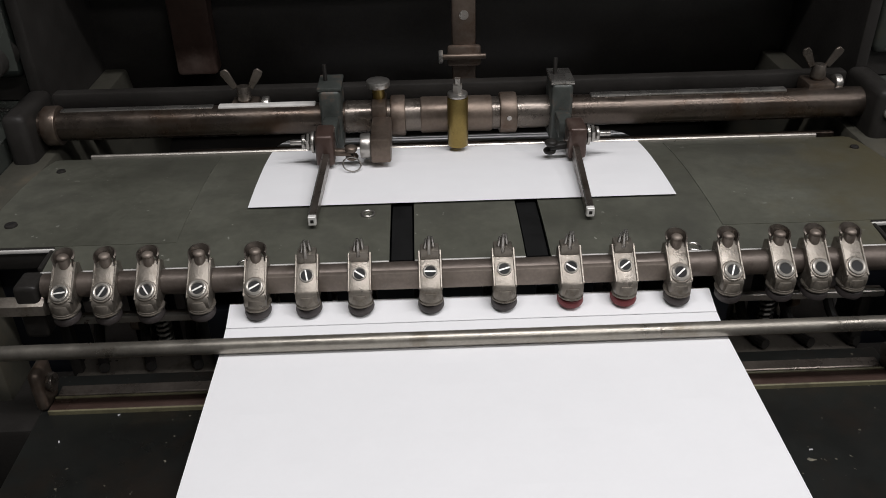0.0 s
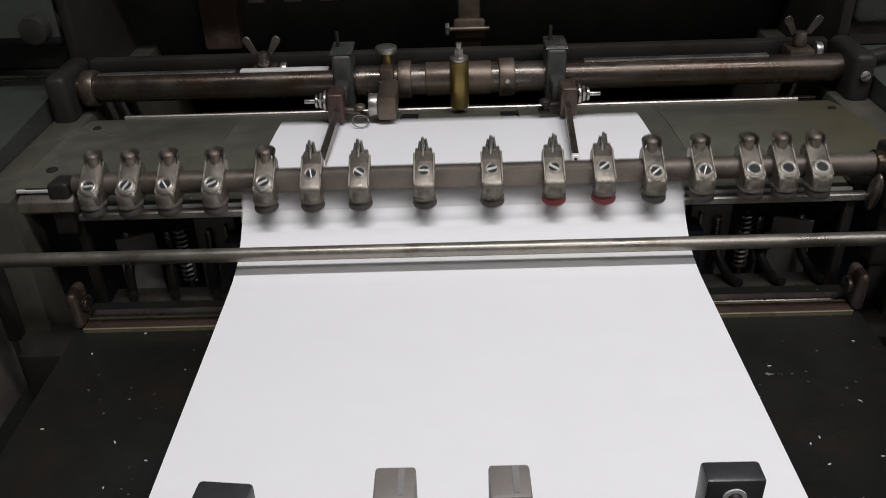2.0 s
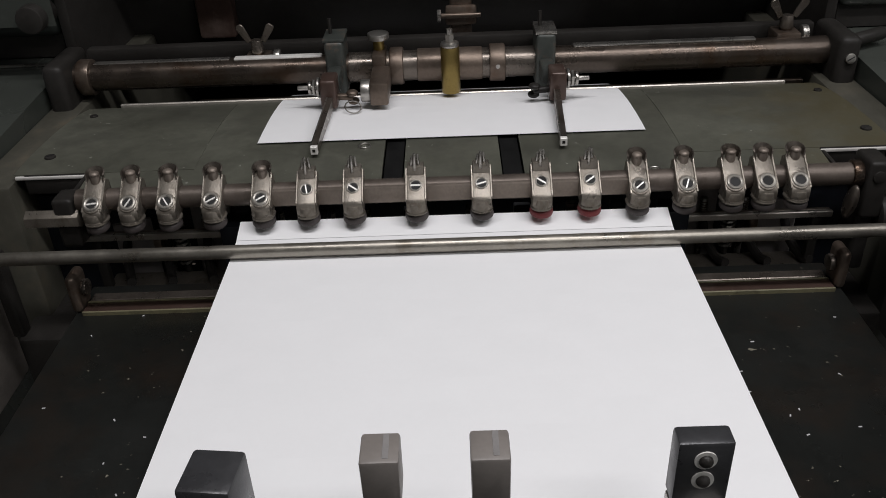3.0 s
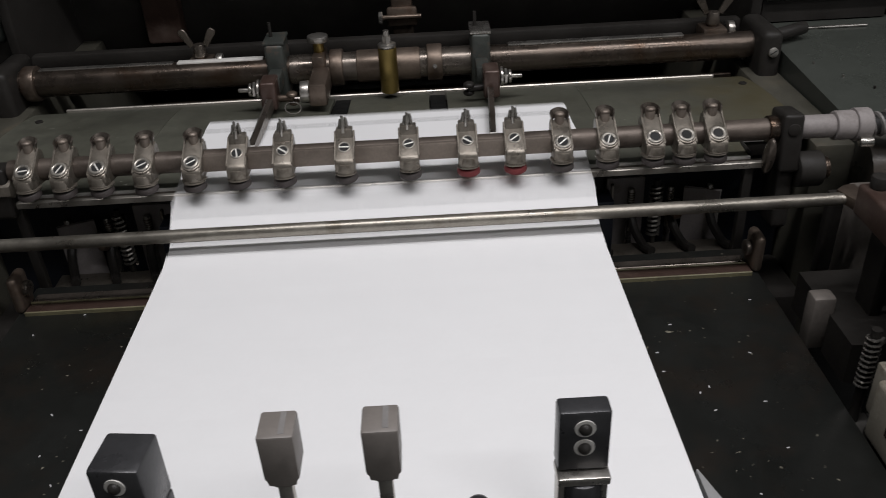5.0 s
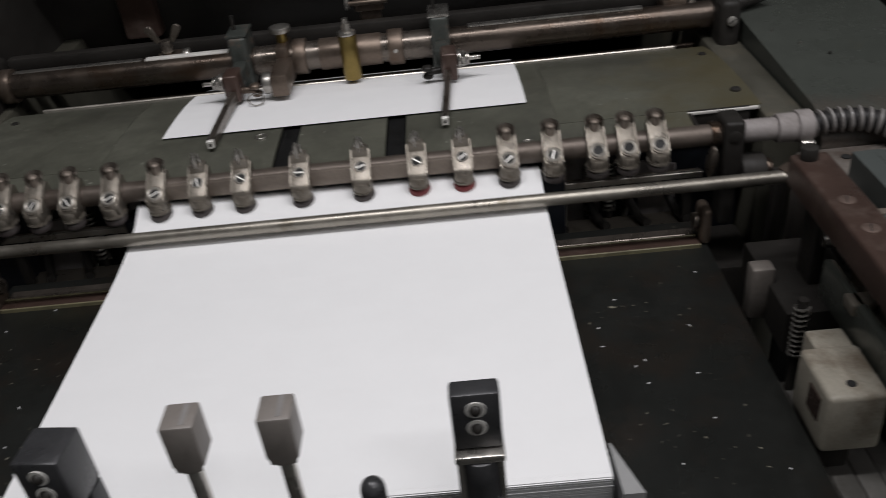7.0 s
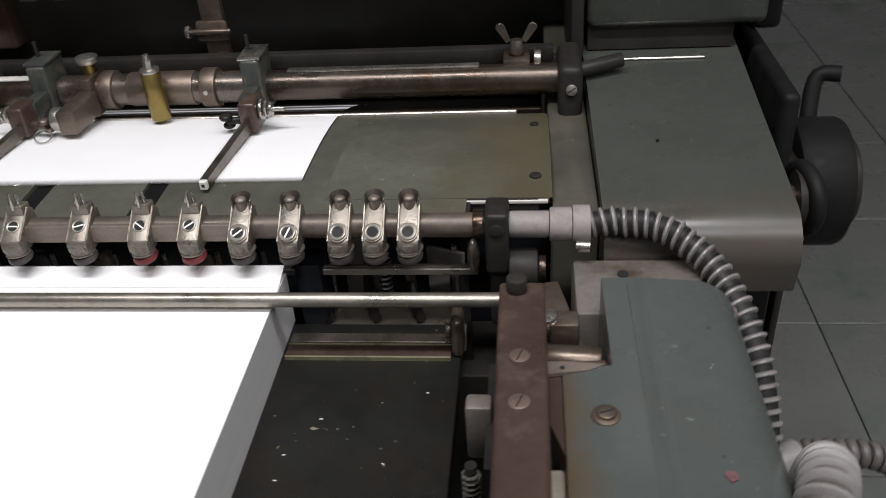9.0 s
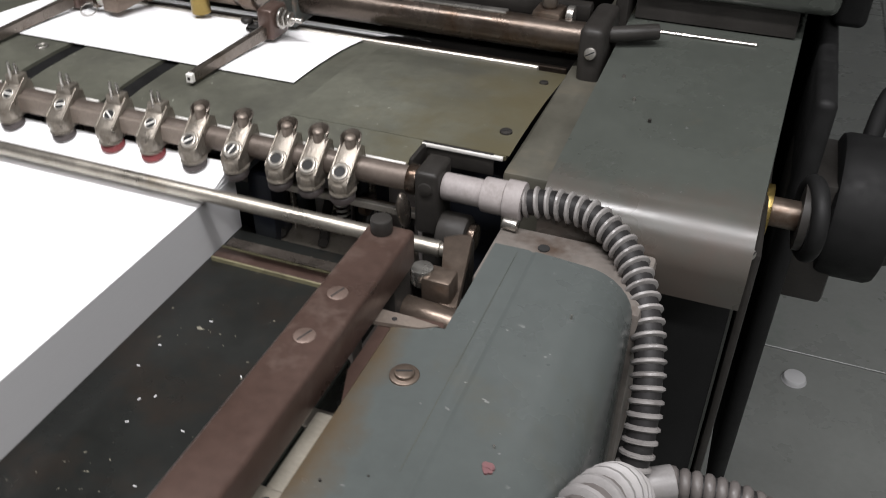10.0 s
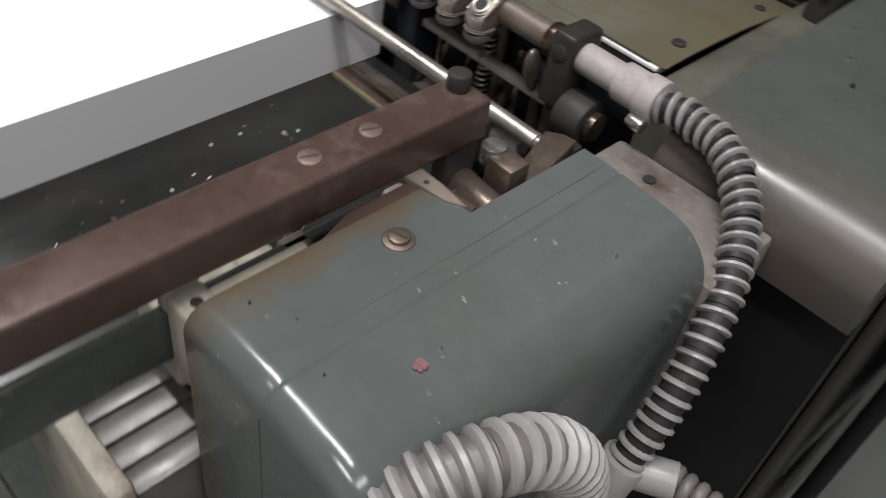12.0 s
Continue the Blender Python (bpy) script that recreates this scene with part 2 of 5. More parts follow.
def profile(bm, pts, x0, x1, cuts=1):
    """A solid with the (y, z) outline pts, drawn out along x."""
    xs = [x0 + (x1 - x0) * i / cuts for i in range(cuts + 1)]
    rows = [[bm.verts.new((x, y, z)) for y, z in pts] for x in xs]
    n = len(pts)
    for a, b in zip(rows, rows[1:]):
        for i in range(n):
            bm.faces.new((a[i], a[(i + 1) % n], b[(i + 1) % n], b[i]))
    bm.faces.new(rows[0])
    bm.faces.new(rows[-1][::-1])
    return bm


def outline(bm, pts, z0, z1):
    """A flat plate with the (x, y) outline pts."""
    lo = [bm.verts.new((x, y, z0)) for x, y in pts]
    hi = [bm.verts.new((x, y, z1)) for x, y in pts]
    n = len(pts)
    for i in range(n):
        bm.faces.new((lo[i], lo[(i + 1) % n], hi[(i + 1) % n], hi[i]))
    bm.faces.new(lo[::-1])
    bm.faces.new(hi)
    return bm


def sweep(bm, pts, r, n=14, cap=True):
    """A tube of radius r (a number, or one for each point) along the points."""
    pts = [Vector(p) for p in pts]
    rr = r if isinstance(r, (list, tuple)) else [r] * len(pts)
    rows, side = [], Vector((0.3, 0.5, 1)).normalized()
    for i, p in enumerate(pts):
        d = (pts[min(i + 1, len(pts) - 1)] - pts[max(i - 1, 0)]).normalized()
        u = (side - d * side.dot(d)).normalized()
        side, v = u, d.cross(u)
        rows.append([bm.verts.new(p + rr[i] * (math.cos(a) * u + math.sin(a) * v)) for a in (2 * math.pi * k / n for k in range(n))])
    for a, b in zip(rows, rows[1:]):
        for k in range(n):
            bm.faces.new((a[k], a[(k + 1) % n], b[(k + 1) % n], b[k]))
    if cap:
        bm.faces.new(rows[0][::-1]), bm.faces.new(rows[-1])
    return bm


def smooth_line(ctrl, n):
    """n + 1 even points on a smooth curve through the control points."""
    c = [Vector(p) for p in ctrl]
    c = [2 * c[0] - c[1]] + c + [2 * c[-1] - c[-2]]
    pts = []
    for i in range(1, len(c) - 2):
        for k in range(24):
            t = k / 24
            a, b, d, e = c[i - 1:i + 3]
            pts.append(0.5 * (2 * b + (d - a) * t + (2 * a - 5 * b + 4 * d - e) * t * t + (3 * b - a - 3 * d + e) * t ** 3))
    pts.append(c[-2])
    acc = [0.0]
    for a, b in zip(pts, pts[1:]):
        acc.append(acc[-1] + (b - a).length)
    out, j = [], 0
    for i in range(n + 1):
        s = acc[-1] * i / n
        while j < len(acc) - 2 and acc[j + 1] < s:
            j += 1
        f = (s - acc[j]) / max(1e-9, acc[j + 1] - acc[j])
        out.append(pts[j].lerp(pts[j + 1], min(1, f)))
    return out


def B():
    return bmesh.new()


def screw(parent, c, axis, r, mat=None, slot_turn=30.0, name="screw", h=0.0018, cleft=0.10):
    """A slotted screw head that stands on a surface at c and faces along axis."""
    mat = mat or STEEL
    q = Vector(axis).normalized()
    c = Vector(c)
    s = part(name, cyl(B(), c - q * 0.002, c + q * h, r, n=18, bevel=r * 0.18), mat, parent)
    bm = B()
    rot = q.to_track_quat("Z", "Y").to_matrix().to_4x4() @ pose(0, 0, 0, 0, 0, slot_turn)
    box(bm, -r * 0.8, r * 0.8, -r * cleft, r * cleft, h - 0.0004, h + 0.0002, m=Matrix.Translation(c) @ rot)
    part("slot", bm, SLOT, s)
    return s


# ---- the room ----
# unseen walls and ceiling, added to close the room and bounce fill light
room_x0, room_x1, room_y0, room_y1, room_z1 = -2.4, 2.8, -2.6, 3.4, 2.0
for wname, b in (("wall_north", (room_x0, room_x1, room_y1, room_y1 + 0.15)), ("wall_south", (room_x0, room_x1, room_y0 - 0.15, room_y0)),
                 ("wall_west", (room_x0 - 0.15, room_x0, room_y0 - 0.15, room_y1 + 0.15)),
                 ("wall_east", (room_x1, room_x1 + 0.15, room_y0 - 0.15, room_y1 + 0.15))):
    solo(wname, box(B(), *b, FLOOR - 0.1, room_z1), WALL, ((b[0] + b[1]) / 2, (b[2] + b[3]) / 2, FLOOR - 0.1),
         "unseen dull white wall that closes the room and bounces light", "wall", kind="structure")
solo("ceiling", box(B(), room_x0 - 0.15, room_x1 + 0.15, room_y0 - 0.15, room_y1 + 0.15, room_z1, room_z1 + 0.1), WALL,
     (0, 0, room_z1), "unseen white ceiling that closes the room and bounces light", "ceiling", kind="structure")
# unseen battens; the back and side ones only house the added fill lights
for fx, fy, fz, turn in ((0.15, -0.28, LIGHT_Z, 0), (0.9, -1.3, 1.75, 0), (1.9, -0.5, 1.75, 90)):
    fix = thing("unseen_ceiling_light", (fx, fy, fz + 0.012), "unseen white batten fluorescent light hung from the ceiling", "ceiling light", "ceiling lights")
    fb = box(B(), fx - 0.62, fx + 0.62, fy - 0.09, fy + 0.09, fz + 0.012, fz + 0.05, 0.006)
    part("housing", fb, FIXTURE, fix)
    for dx in (-0.45, 0.45):
        part("hanger", cyl(B(), (fx + dx, fy, fz + 0.05), (fx + dx, fy, room_z1), 0.004, n=8), STEEL, fix)
    fix.matrix_basis = pose(fx, fy, fz + 0.012, 0, 0, turn)

floor = solo("floor", box(B(), room_x0, room_x1, room_y0, room_y1, FLOOR - 0.1, FLOOR - 0.004), GROUT, (0, 0, FLOOR - 0.1),
             "grey square ceramic tiles with dark joints, oil-stained", "floor", kind="structure")

# ---- the press: boards, housings and covers ----
press = thing("offset_press", (0, 0.2, FLOOR), "old grey-green sheet-fed offset printing press, oily and worn", "printing press")

BOARD = ((0.056, 0.0240), (0.08, 0.0262), (0.11, 0.0270), (0.14, 0.0264), (0.17, 0.0250), (0.20, 0.0222), (0.23, 0.0180),
         (0.26, 0.0110), (0.29, 0.0010), (0.34, -0.0180))


def board_z(y):
    for (a, za), (b, zb) in zip(BOARD, BOARD[1:]):
        if y <= b:
            return za + (zb - za) * (y - a) / (b - a)
    return BOARD[-1][1] - 0.3 * (y - BOARD[-1][0])


def board_piece(name, x0, x1, y0, y1, mat=BED, lift=0.0, thick=0.003, label=""):
    ys = [y0 + (y1 - y0) * i / 14 for i in range(15)]
    pts = [(y, board_z(y) + lift) for y in ys] + [(y, board_z(y) + lift - thick) for y in reversed(ys)]
    return part(name, profile(B(), pts, x0, x1), mat, press, label, smooth=30)


# feed board: three plates with two belt slots, and corner plates set back round the bar's ends
board_piece("feed_plate", -0.268, -0.0505, 0.056, 0.240, label="worn olive-grey feed plate")
board_piece("feed_plate", -0.0345, 0.0360, 0.056, 0.240)
board_piece("feed_plate", 0.0520, 0.268, 0.056, 0.240)
board_piece("corner_plate", 0.268, 0.323, 0.083, 0.240)
board_piece("corner_plate", -0.323, -0.268, 0.083, 0.240)
for sx in (-0.0425, 0.0440):
    board_piece("feed_belt", sx - 0.0068, sx + 0.0068, 0.060, 0.30, RUBBER, -0.002, 0.002, "black rubber feed belt")
# raised broad strips and bright front lips
for x0, x1 in ((-0.325, -0.19), (0.17, 0.325)):
    board_piece("side_plate", x0, x1, 0.084, 0.236, BED, 0.0004, 0.0004)
for x0, x1, y in ((-0.268, -0.0505, 0.0552), (-0.0345, 0.0360, 0.0552), (0.0520, 0.268, 0.0552), (0.268, 0.322, 0.0822), (-0.322, -0.268, 0.0822)):
    top, low = (0.0018, 0.006) if y < 0.06 else (0.0006, 0.002)
    part("front_lip", box(B(), x0, x1, y - 0.0026, y, board_z(y) - low, board_z(y) + top, 0.0006, 2), WORN_GLINT, press, "worn metal edge with its glint painted pale")
part("back_trim", box(B(), -0.298, 0.30, 0.2405, 0.2435, 0.008, 0.0184, 0.0008, 1), CAST_EDGE, press, "dull steel trim strip")
part("back_trim", box(B(), -0.23, 0.32, 0.251, 0.256, 0.004, 0.015, 0.0008, 1), OLD_STEEL, press)
for sx in (0.314, -0.308):
    for sy, r in ((0.112, 0.0042), (0.205, 0.0034)):
        s = screw(press, (sx, sy, board_z(sy) + 0.0013), (0, 0, 1), r, BLACK, 40, h=0.0006)
for sx, sy in ((-0.066, 0.113), (-0.086, 0.138), (0.144, 0.0605), (-0.1415, 0.0575)):
    part("ring_stud", ring(B(), (sx, sy, board_z(sy) + 0.0004), (0, 0, 1), 0.0042, 0.0009), STEEL, press)
# hooks that edge the notches at the ends of the bar
for s in (1, -1):
    hb = B()
    box(hb, *sorted((s * 0.268, s * 0.271)), 0.058, 0.083, 0.014, 0.0265, 0.001)
    box(hb, *sorted((s * 0.268, s * 0.316)), 0.0805, 0.083, 0.012, 0.0275, 0.001)
    part("notch_edge", hb, BLACK, press)

# frame under the board
part("cross_girder", box(B(), -0.34, 0.323, 0.106, 0.235, -0.16, -0.002, 0.004), NAVY, press, "dark blue-black iron girder")
part("lower_girder", box(B(), -0.34, 0.323, 0.040, 0.105, -0.30, -0.0925, 0.004), BLACK, press)

# side housings, rounded along their front crest
def crest(y0, y1, z_low, z0, z1, r=0.03):
    pts = [(y0 + 0.045, z_low), (y0 + 0.045, z0 - 0.062), (y0 + 0.004, z0 - 0.052)]
    for i in range(9):
        a = math.pi / 2 * i / 8
        pts.append((y0 + r - r * math.cos(a), z0 - r + r * math.sin(a)))
    pts += [(y1, z1), (y1, z_low)]
    return pts


def housing(name, x0, x1, x1_far, flip, label):
    bm = profile(B(), crest(0.040, 0.60, FLOOR + 0.06, 0.031, 0.062, 0.030), x0, x1, 6)
    for v in bm.verts:
        if v.co.x > x1 - 1e-4 and v.co.y > 0.2:
            v.co.x = x1_far
    es = [e for e in bm.edges if len(e.link_faces) == 2 and e.calc_face_angle(0) > 1.2
          and all(abs(v.co.x - x1) < 0.04 and v.co.x > x1 - 0.001 for v in e.verts)]
    bmesh.ops.bevel(bm, geom=es, offset=0.012, segments=4, affect="EDGES", profile=0.5)
    if flip:
        bmesh.ops.scale(bm, vec=(-1, 1, 1), verts=bm.verts)
        bmesh.ops.reverse_faces(bm, faces=bm.faces)
    return part(name, bm, HOUSING, press, label, smooth=40)


housing("side_housing", 0.356, 0.476, 0.497, False, "grey-green painted cast side housing with a rounded crest")
housing("side_housing", 0.356, 0.476, 0.497, True, "grey-green painted cast side housing in shade")
for s in (1, -1):
    part("cheek_plate", box(B(), *sorted((s * 0.3245, s * 0.3555)), 0.072, 0.60, -0.35, 0.022, 0.003), CHEEK, press)
    part("bearing_flange", box(B(), *sorted((s * 0.336, s * 0.4275)), -0.017, 0.039, -0.12, 0.008, 0.003), FLANGE, press, "pale stained bearing flange")
    # upper box over the housing; a black plate paints in the slot's shadow below
    # left cover takes the darkened green to paint in its shade
    part("upper_box", box(B(), *sorted((s * 0.358, s * 0.505)), 0.292, 0.85, 0.066, 0.62, 0.008, 3), SHADED_GREEN if s < 0 else GREEN, press,
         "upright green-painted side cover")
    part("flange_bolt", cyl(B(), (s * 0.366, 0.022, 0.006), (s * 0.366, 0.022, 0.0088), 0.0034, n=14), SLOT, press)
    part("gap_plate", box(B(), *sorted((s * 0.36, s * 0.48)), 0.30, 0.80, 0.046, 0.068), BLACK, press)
    part("sill_strip", box(B(), *sorted((s * 0.372, s * 0.455)), 0.279, 0.283, 0.0435, 0.0455, 0.0006, 1), STEEL, press, "bright scraped metal strip")
    part("shaft_bearing", box(B(), *sorted((s * 0.333, s * 0.352)), 0.220, 0.282, -0.02, 0.062, 0.006, 3), BLACK, press)
    part("inner_frame", box(B(), *sorted((s * 0.345, s * 0.356)), 0.29, 1.0, -0.5, 0.62, 0.003), BLACK, press)
part("bearing_arm", cyl(B(), (0.350, 0.245, 0.050), (0.385, 0.258, 0.053), 0.006, n=12, bevel=0.001), BLACK, press)
screw(press, (0.343, 0.2195, 0.044), (0, -1, 0.2), 0.0045)
screw(press, (0.4745, 0.0480, 0.016), (0.7, -0.7, 0.2), 0.0032, STEEL)
for mx, my in ((0.385, 0.17), (0.40, 0.145), (0.372, 0.20)):
    part("paint_chip", cyl(B(), (mx, my, 0.0355), (mx, my, 0.0372 + 0.055 * (my - 0.14)), 0.0011, n=8), STEEL if mx < 0.39 else BLACK, press)

part("base_plinth", box(B(), 0.30, 0.490, 0.09, 0.95, FLOOR, -0.36, 0.01), BLACK, press, "black base of the press")
part("base_plinth", box(B(), -0.490, -0.30, 0.09, 0.95, FLOOR, -0.36, 0.01), BLACK, press)
# dark upper works: cylinders, cross covers, back plate
part("back_plate", box(B(), -0.35, 0.35, 0.93, 0.95, -0.5, 0.62), BLACK, press)
# unseen box, added to block lamp light from the cylinders and gripper bar
part("hood", box(B(), -0.344, 0.344, 0.345, 0.925, 0.165, 0.62, 0.01), SHADED_GREEN, press, "unseen box added over the printing unit to keep it in shade")
part("cylinder", cyl(B(), (-0.345, 0.575, 0.060), (0.345, 0.575, 0.060), 0.140, n=56), BLACK, press, "oily black impression cylinder")
part("cylinder", cyl(B(), (-0.345, 0.575, -0.210), (0.345, 0.575, -0.210), 0.116, n=56), BLACK, press)
part("shield", box(B(), -0.345, 0.345, 0.335, 0.345, -0.30, -0.045, 0.002), BLACK, press)
part("tie_bar", box(B(), -0.345, 0.345, 0.312, 0.324, 0.010, 0.036, 0.002), BLACK, press)
part("rust_post", box(B(), -0.268, -0.228, 0.42, 0.45, 0.02, 0.36, 0.004), RAIL, press, "rust-brown upright post")
part("corner_panel", outline(B(), ((-0.50, 0.24), (-0.335, 0.24), (-0.345, 0.262), (-0.50, 0.262)), 0.092, 0.34), GREEN, press)
part("corner_boss", cyl(B(), (-0.352, 0.262, 0.10), (-0.352, 0.228, 0.10), 0.012, n=16, bevel=0.002), BLACK, press)
mid = B()
box(mid, 0.0025, 0.0245, 0.356, 0.366, 0.010, 0.150, 0.003)
mb = part("hanger_post", mid, OLD_STEEL, press, "worn steel hanger post with a round hole")
part("post_hole", cyl(B(), (0.0135, 0.3565, 0.092), (0.0135, 0.3545, 0.092), 0.0042, n=18), STEEL, mb)
part("post_flange", box(B(), -0.002, 0.029, 0.350, 0.3555, 0.046, 0.066, 0.003), OLD_STEEL, mb)
part("cross_bolt", cyl(B(), (-0.006, 0.347, 0.057), (0.033, 0.347, 0.057), 0.0026, n=10, bevel=0.0006), OLD_STEEL, mb)
part("bolt_head", cyl(B(), (-0.010, 0.347, 0.057), (-0.006, 0.347, 0.057), 0.0062, n=6, bevel=0.0006), STEEL, mb)
# black plate across the recess below the crest
part("front_panel", box(B(), 0.360, 0.474, 0.0812, 0.0846, FLOOR + 0.07, -0.036, 0.001), RUBBER, press, "black lower front panel")
# first black panel paints in the shade on the housing's right side
part("black_panel", box(B(), 0.4775, 0.483, 0.078, 0.199, -0.36, -0.004, 0.002), BLACK, press, "black panel laid over the housing's shaded side")
part("black_panel", box(B(), 0.4985, 0.513, 0.200, 0.86, -0.36, 0.044, 0.006, 3), RUBBER, press)
part("black_panel", box(B(), 0.5055, 0.530, 0.34, 0.86, 0.0445, 0.62, 0.006, 3), RUBBER, press)

# ---- covers in front of the housings ----
def front_cover(s, label):
    bm = B()
    y0, y1, r = -0.206, -0.018, 0.011
    xs0, xs1 = 0.325, 0.424
    n = 8
    # crown of the top, with a pressed groove
    crown = sorted([xs0 + (xs1 - 0.028 - xs0) * i / 6 for i in range(1, 7)] + [0.3676, 0.3688, 0.3698, 0.3710])
    sec = [(xs0, -0.10), (xs0, 0.0325)]
    sec += [(x, 0.0325 + 0.002 * math.sin(math.pi * (x - xs0) / (xs1 - 0.028 - xs0)) - (0.0007 if 0.368 < x < 0.370 else 0.0)) for x in crown]
    sec += [(xs1 - 0.028 + 0.028 * math.sin(math.pi / 2 * i / n), 0.0325 - 0.028 + 0.028 * math.cos(math.pi / 2 * i / n)) for i in range(1, n + 1)]
    sec += [(xs1, -0.10)]
    sec += [(xs1 + 0.004, -0.40), (xs0, -0.40)]
    rows = []
    for k in range(12):
        if k < 7:
            a = math.pi / 2 * k / 6
            y, drop = y0 + r - r * math.cos(a), r - r * math.sin(a)
        else:
            y, drop = (-0.14, -0.0905, -0.0900, -0.05, y1)[k - 7], 0.0
        row = []
        for x, z in sec:
            if k >= 9:
                x = max(x, 0.349)
            zz = z - drop if z > -0.05 else z
            if z <= -0.05 and k < 7:
                zz = z
            row.append(bm.verts.new((s * x, y, zz)))
        rows.append(row)
    m = len(sec)
    for a, b in zip(rows, rows[1:]):
        for i in range(m):
            bm.faces.new((a[i], a[(i + 1) % m], b[(i + 1) % m], b[i]))
    bm.faces.new(rows[0]), bm.faces.new(rows[-1][::-1])
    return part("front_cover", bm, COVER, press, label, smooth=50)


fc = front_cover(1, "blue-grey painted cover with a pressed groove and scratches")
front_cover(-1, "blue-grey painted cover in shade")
gb = B()
for gx, gw, gy0, gy1 in ((0.3622, 0.00026, -0.112, -0.022), (0.3620, 0.00012, -0.172, -0.112)):
    box(gb, gx - gw, gx + gw, gy0, gy1, 0.0328, 0.03458)
box(gb, 0.3691, 0.3697, -0.2062, -0.2050, -0.12, 0.022)
part("seam_line", gb, GREEN, fc, "dark scored seam")
sc = cyl(B(), (0.3435, -0.124, 0.031), (0.3435, -0.124, 0.0349), 0.0066, n=22, bevel=0.0006)
part("washer", sc, OLD_STEEL, fc)
screw(fc, (0.3435, -0.124, 0.0349), (0, 0, 1), 0.0044, OLD_STEEL, 20)
ik = cyl(B(), (0.392, -0.158, 0.0320), (0.392, -0.158, 0.03362), 0.0019, n=11)
for i in range(12):
    ix, iy = 0.392 + random.uniform(-0.0024, 0.0024), -0.158 + random.uniform(-0.002, 0.002)
    cyl(ik, (ix, iy, 0.0320), (ix, iy, 0.03365 + 0.00002 * i), random.uniform(0.0006, 0.0015), n=9)
part("ink_mark", ik, INK, fc, "smeared red ink spot")
for px, py in ((0.391, -0.147), (0.352, -0.178), (0.376, -0.185), (0.400, -0.06), (0.336, -0.186)):
    part("paint_chip", cyl(B(), (px, py, 0.030), (px, py, 0.0346), 0.0005, n=7), STEEL if px > 0.39 else BLACK, fc)

part("stop_lug", box(B(), 0.2735, 0.2885, -0.068, -0.055, -0.058, -0.018, 0.0025), FLANGE, press, "dim stained stop lug")
# well with links between rail and cover
part("well_floor", box(B(), 0.285, 0.352, -0.10, -0.018, -0.060, -0.030), BLACK, press)
part("latch_strip", outline(B(), ((0.302, -0.094), (0.306, -0.099), (0.338, -0.094), (0.346, -0.0895), (0.330, -0.088), (0.304, -0.088)), 0.0322, 0.0344), SUCTION, press, "thin worn latch strip")
for hx, hy in ((0.3105, -0.0935), (0.325, -0.0925)):
    part("latch_hole", cyl(B(), (hx, hy, 0.0340), (hx, hy, 0.0346), 0.0013, n=12), SLOT, press)
part("link_roller", cyl(B(), (0.315, -0.060, 0.012), (0.347, -0.063, 0.012), 0.008, n=18, bevel=0.001), OLD_STEEL, press)
part("link_block", box(B(), 0.320, 0.336, -0.050, -0.036, -0.004, 0.026, 0.002), OLD_STEEL, press)
part("link_lever", box(B(), 0.329, 0.338, -0.080, -0.030, -0.020, 0.004, 0.003), BLOCK, press)
part("wire_clip", sweep(B(), smooth_line(((0.320, -0.070, 0.012), (0.321, -0.067, 0.015), (0.326, -0.066, 0.016), (0.332, -0.068, 0.015)), 12), 0.0006, 8), STEEL, press, "bright bent wire clip")
part("link_spring", cyl(B(), (0.311, -0.076, 0.006), (0.338, -0.078, 0.004), 0.004, n=12), STEEL, press)
part("link_cap", cyl(B(), (0.3185, -0.043, 0.018), (0.3185, -0.043, 0.028), 0.006, n=16, bevel=0.001), STEEL, press)
for s in (1, -1):
    part("side_sill", box(B(), *sorted((s * 0.3000, s * 0.3065)), -0.50, -0.102, -0.0150, 0.0120, 0.002), GREEN, press, "dark green lower beam")
rust = outline(B(), ((0.3185, -0.128), (0.3245, -0.146), (0.3245, -0.0905), (0.3480, -0.0902), (0.346, -0.084), (0.3185, -0.086)), 0.020, 0.0318)
part("rusty_gusset", rust, RAIL, press, "rust-brown gusset plate")
part("torn_bracket", box(B(), 0.298, 0.318, -0.148, -0.136, 0.004, 0.012, 0.001), CAST, press)

def jack_bracket(s):
    lug = thing("jack_bracket", (s * 0.282, -0.175, -0.0862), "beige cast jack bracket beside the pile board", "bracket", "jack brackets")
    lb = B()
    box(lb, *sorted((s * 0.2680, s * 0.2995)), -0.198, -0.157, -0.046, -0.0065, 0.003, 3)
    box(lb, *sorted((s * 0.2780, s * 0.2995)), -0.158, -0.138, -0.046, -0.0105, 0.002)
    part("casting", lb, BEIGE, lug)
    part("bolt_hole", cyl(B(), (s * 0.2830, -0.1880, -0.0072), (s * 0.2830, -0.1880, -0.0061), 0.0026, n=14), SLOT, lug)
    part("rust_patch", box(B(), *sorted((s * 0.2672, s * 0.2682)), -0.190, -0.176, -0.030, -0.014, 0.0004, 1), RAIL, lug, "rusty patch")
    part("stem", box(B(), *sorted((s * 0.272, s * 0.290)), -0.190, -0.150, -0.0862, -0.0458, 0.003), BLACK, lug)
    part("spring", sweep(B(), [(s * 0.281 + 0.0042 * math.cos(a * 0.7), -0.126 + 0.0042 * math.sin(a * 0.7), -0.040 + 0.00042 * a) for a in range(90)], 0.0009, 6), STEEL, lug)
    part("pin", cyl(B(), (s * 0.281, -0.126, -0.0862), (s * 0.281, -0.126, 0.002), 0.0030, n=14), BLACK, lug)
    return lug


